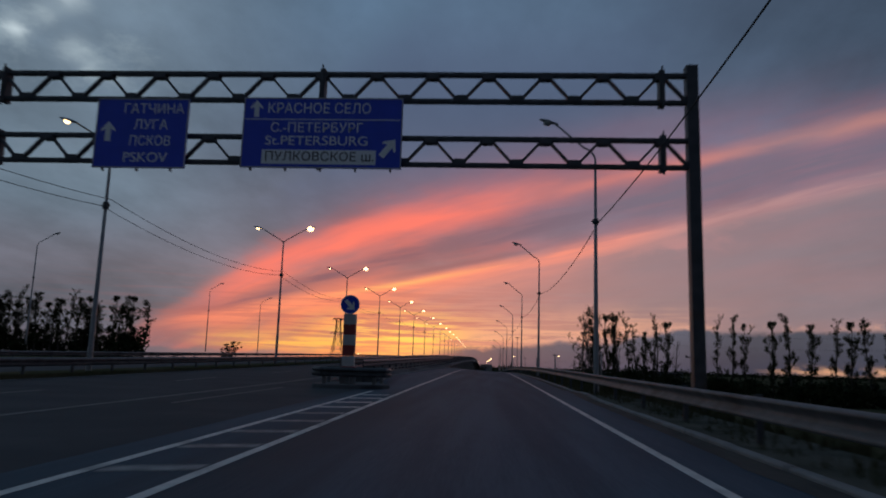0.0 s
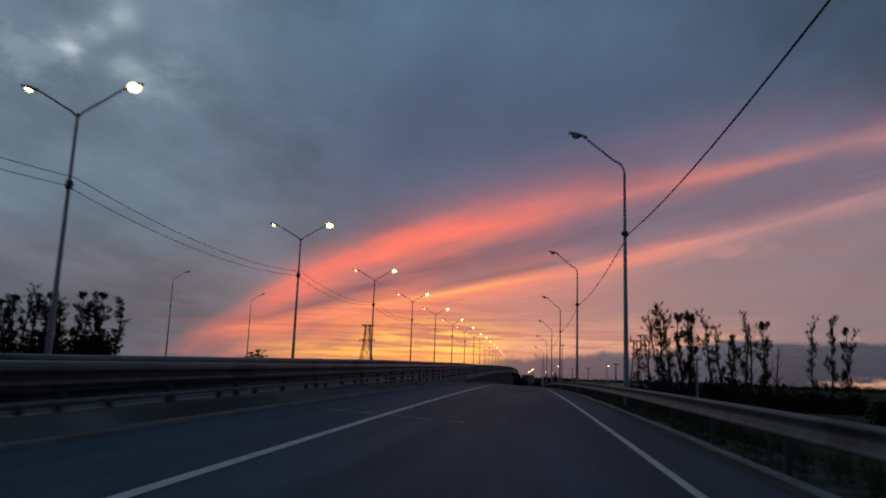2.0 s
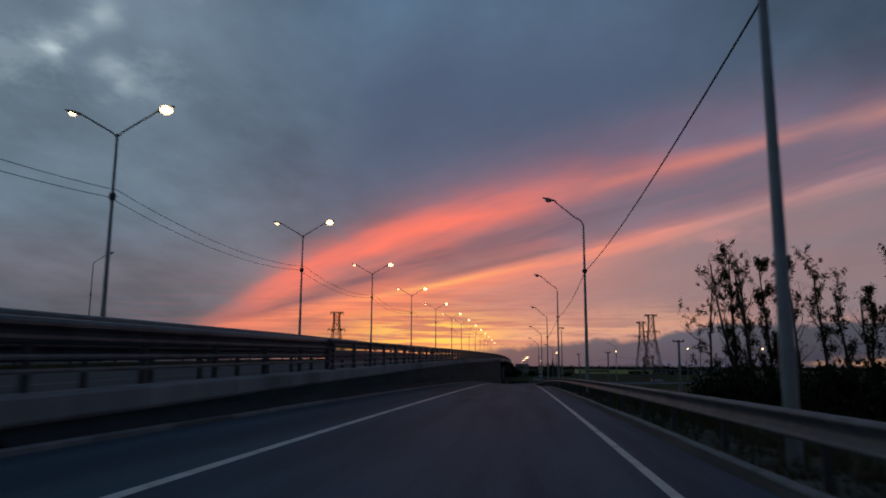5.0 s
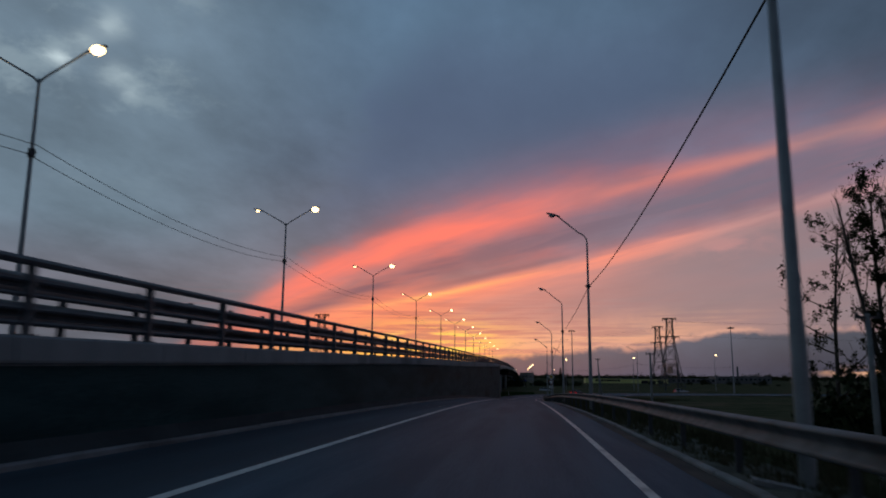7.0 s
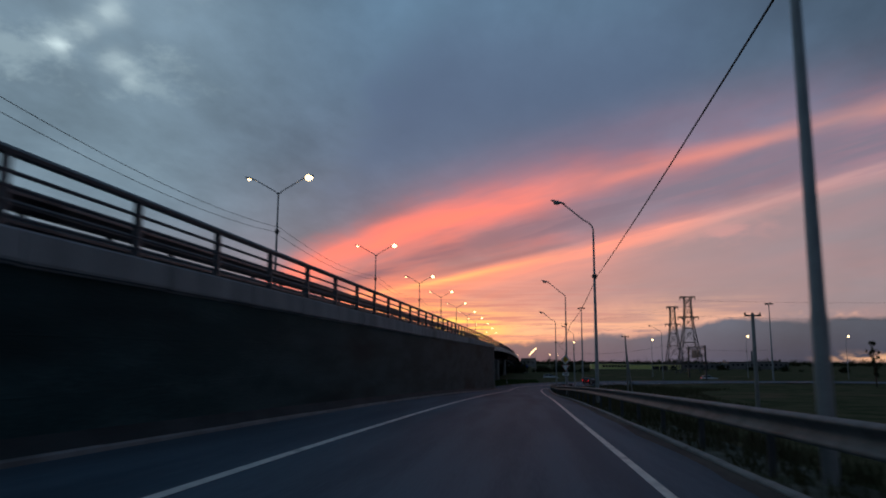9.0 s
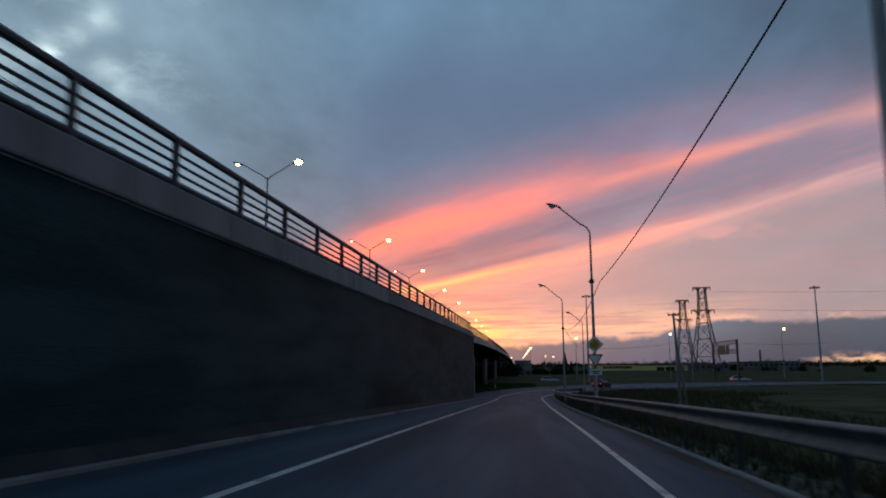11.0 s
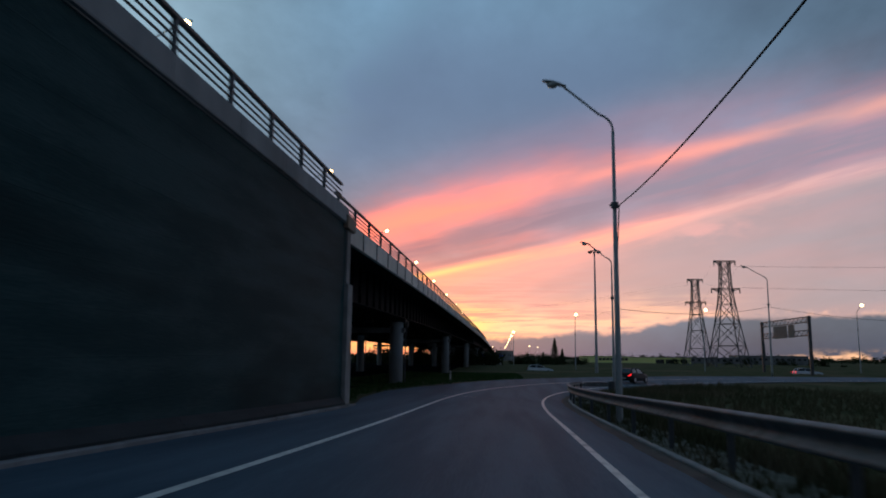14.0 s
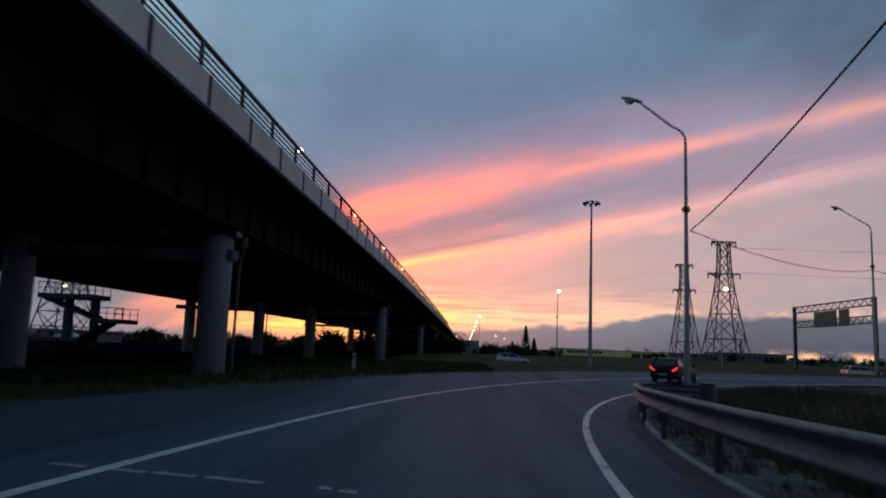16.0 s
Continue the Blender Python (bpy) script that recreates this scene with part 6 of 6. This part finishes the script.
# row of old utility poles below the embankment
def utility_pole(m, h, label, braced):
    lp = thing("utility_pole", m, label, "utility pole", "utility poles")
    bm = bmesh.new()
    tube(bm, [(0, 0, -0.5), (0, 0, h * 0.5), (-0.02 * h * braced, 0, h)], [0.13, 0.115, 0.09], 10)
    part("pole", bm, "kerb", lp, smooth=True)
    if braced:
        bm = bmesh.new()
        tube(bm, [(0.75, 0.3, -0.5), (0.0, 0, h * 0.72)], [0.11, 0.09], 8)
        part("brace", bm, "kerb", lp, smooth=True)
    bm = bmesh.new()
    top_x = -0.02 * h * braced
    bar(bm, (top_x - 0.45, 0, h - 0.12), (top_x + 0.45, 0, h - 0.12), 0.09, 0.09)
    for x in (-0.40, 0.0, 0.40):
        tube(bm, [(top_x + x, 0, h - 0.08), (top_x + x, 0, h + 0.04)], 0.05, 6)
    part("crossarm", bm, "dark_steel", lp)
    return lp


plain_pole = braced_pole = None
for y, x, tall_by in ((63, 11.9, 0.77), (120, 15.3, 1.05), (162, 12.9, 1.08), (209, 12.6, 1.06), (262, 12.55, 1.13)):
    m = pose(x, y, ground_z(x, y)) @ Matrix.Diagonal((1, 1, tall_by, 1))
    if y < 230:
        if plain_pole is None:
            plain_pole = utility_pole(m, 7.6, "weathered concrete utility pole below the embankment", False)
        else:
            copy_thing(plain_pole, pose(0, 0, 0)).matrix_basis = m
    elif braced_pole is None:
        braced_pole = utility_pole(m, 7.6, "leaning concrete utility pole with a slanted brace", True)
    else:
        copy_thing(braced_pole, pose(0, 0, 0)).matrix_basis = m


def spruce(x, y, h, seed):
    t = thing("spruce_tree", pose(x, y, PLAIN), "dark pointed spruce tree", "tree", "spruces")
    rnd = random.Random(seed)
    tb, cb = bmesh.new(), bmesh.new()
    tube(tb, [(0, 0, -0.2), (0, 0, h)], [h * 0.02, 0.02], 8)
    part("trunk", tb, "bark", t)
    for k in range(2400):
        f = rnd.random() ** 0.8
        r = (1 - f) * h * 0.27 * rnd.uniform(0.3, 1.0) + 0.05
        a = rnd.uniform(0, math.tau)
        c = Vector((r * math.cos(a), r * math.sin(a), h * (0.06 + 0.94 * f) - r * 0.3))
        s = rnd.uniform(0.14, 0.32)
        u = Vector((math.cos(a), math.sin(a), -0.4)).normalized()
        q = Vector((-math.sin(a), math.cos(a), rnd.uniform(-0.4, 0.4))).normalized()
        cb.faces.new([cb.verts.new(c + s * (i * u + j * q)) for i, j in ((-1, 0), (0, -0.6), (1, 0), (0, 0.6))])
    part("crown", cb, "leaf", t)


spruce(15.7, 478, 8.9, 51)
spruce(18.3, 482, 5.6, 52)
spruce(12.6, 486, 4.6, 53)

# far woods on the horizon
rnd = random.Random(77)
co, fa = [], []
for az in np.arange(-62, 62, 0.11):
    d = rnd.uniform(850, 1300)
    x, y = d * math.sin(math.radians(az)), 200 + d * math.cos(math.radians(az))
    h = rnd.uniform(3.5, 8.0) * (1.0 + 0.5 * noise.noise((az * 0.3, 0, 0)))
    if -3 < az < 1.5:
        h *= 0.6
    for k in range(46):
        c = Vector((x + rnd.gauss(0, 1.9), y + rnd.gauss(0, 1.9), PLAIN + abs(rnd.gauss(h * 0.5, h * 0.25))))
        s = rnd.uniform(0.5, 1.2)
        u = Vector((rnd.uniform(-1, 1), rnd.uniform(-1, 1), rnd.uniform(-1, 1))).normalized()
        q = u.cross(Vector((0.3, 0.5, rnd.uniform(-1, 1)))).normalized()
        i0 = len(co)
        co += [tuple(c + s * (i * u + j * q)) for i, j in ((-1, 0), (0, -0.7), (1, 0), (0, 0.7))]
        fa.append((i0, i0 + 1, i0 + 2, i0 + 3))
me = bpy.data.meshes.new("far_woods")
me.from_pydata(co, [], fa)
me.materials.append(M["leaf"])
tagged(new("far_woods", me), "dark line of far woods on the horizon", "woods", kind="stuff")

# stair tower under the bridge
st = thing("stair_tower", pose(-36.0, 345, PLAIN), "concrete pedestrian stair tower with railed landings", "stair tower")
bm = bmesh.new()
box(bm, -2.6, 2.7, -1.5, 1.5, 5.2, 5.65, 0.03)
part("upper_landing", bm, "stair", st)
bm = bmesh.new()
box(bm, -2.8, 1.5, -1.5, 1.5, 1.35, 1.7, 0.03)
part("lower_landing", bm, "stair", st)
bm = bmesh.new()
box(bm, 3.2, 5.5, -1.5, 1.5, 3.1, 3.5, 0.03)
part("middle_landing", bm, "stair", st)
for a, b in (((-2.2, 5.4), (3.3, 3.4)), ((3.6, 3.3), (0.9, 1.6)), ((-2.0, 1.5), (1.0, 0.0))):
    bm = bmesh.new()
    n, lower, upper = 10, [], []
    for k in range(n):
        x0, x1 = a[0] + (b[0] - a[0]) * k / n, a[0] + (b[0] - a[0]) * (k + 1) / n
        z = a[1] + (b[1] - a[1]) * (k + 1) / n
        upper += [(x0, z), (x1, z)]
    lower = [(b[0], b[1] - 0.34), (a[0], a[1] - 0.30)]
    outline = upper + lower
    slab(bm, outline if b[0] < a[0] else outline[::-1], -1.2, 1.2)
    part("flight", bm, "stair", st)
for x in (-0.4, 2.1):
    bm = bmesh.new()
    box(bm, x - 0.3, x + 0.3, -0.3, 0.3, -0.3, 5.3)
    part("column", bm, "stair", st)
for x0, x1, z in ((-2.8, 1.5, 1.7), (3.2, 5.5, 3.5), (-2.6, 2.7, 5.65)):
    for y in (-1.45, 1.45):
        bm = bmesh.new()
        bar(bm, (x0, y, z + 1.0), (x1, y, z + 1.0), 0.07, 0.07)
        bar(bm, (x0, y, z + 0.5), (x1, y, z + 0.5), 0.05, 0.05)
        x = x0
        while x <= x1:
            bar(bm, (x, y, z), (x, y, z + 1.0), 0.05, 0.05)
            x += 0.75
        part("handrail", bm, "dark_steel", st)
# short white marker post on the verge
post = thing("marker_post", pose(-4.24, 310.6, ground_z(-4.24, 310.6)), "short white marker post in the grass", "marker post")
bm = bmesh.new()
box(bm, -0.07, 0.07, -0.04, 0.04, -0.2, 0.78, 0.02)
part("body", bm, "pillar_white", post)
bm = bmesh.new()
box(bm, -0.073, 0.073, -0.043, 0.043, 0.58, 0.66, 0.004)
part("reflector_band", bm, "ink", post, "dark reflector band")

# ---- grass tufts on the verge and the field ----
rnd = random.Random(5)
co, fa = [], []


def tuft(x, y, h):
    z = ground_z(x, y) - 0.02
    for k in range(7):
        a = rnd.uniform(0, math.tau)
        r = rnd.uniform(0.0, 0.18)
        bx, by = x + r * math.cos(a), y + r * math.sin(a)
        w = rnd.uniform(0.012, 0.03)
        hh = h * rnd.uniform(0.5, 1.2)
        lx, ly = rnd.uniform(-0.4, 0.4) * hh, rnd.uniform(-0.4, 0.4) * hh
        i0 = len(co)
        co.extend([(bx - w * math.sin(a), by + w * math.cos(a), z), (bx + w * math.sin(a), by - w * math.cos(a), z), (bx + lx, by + ly, z + hh)])
        fa.append((i0, i0 + 1, i0 + 2))


for k in range(9000):
    s = rnd.uniform(0, 330)
    lat = 3.15 + abs(rnd.gauss(0, 1.6))
    x, y, _ = ramp(s, lat)
    tuft(x, y, rnd.uniform(0.08, 0.30) if lat < 4.2 else rnd.uniform(0.2, 0.6))
for k in range(7000):
    s = rnd.uniform(225, 335)
    lat = 4.5 + 22 * rnd.random() ** 1.6
    x, y, _ = ramp(s, lat)
    tuft(x, y, rnd.uniform(0.25, 0.75))
me = bpy.data.meshes.new("grass_tufts")
me.from_pydata(co, [], fa)
me.materials.append(M["blade"])
tagged(new("grass_tufts", me), "ragged dusk grass and weeds along the verge", "grass", kind="stuff")
co, fa = [], []
for k in range(9000):
    x, y = rnd.uniform(-14, 2), rnd.uniform(276, 350)
    lat, s, _ = near_ramp(x, y)
    if lat < left_edge(s) - 0.2:
        tuft(x, y, rnd.uniform(0.08, 0.26))
me = bpy.data.meshes.new("green_grass")
me.from_pydata(co, [], fa)
me.materials.append(M["green_blade"])
tagged(new("green_grass", me), "short green grass beside the ramp at the bridge", "grass", kind="stuff")
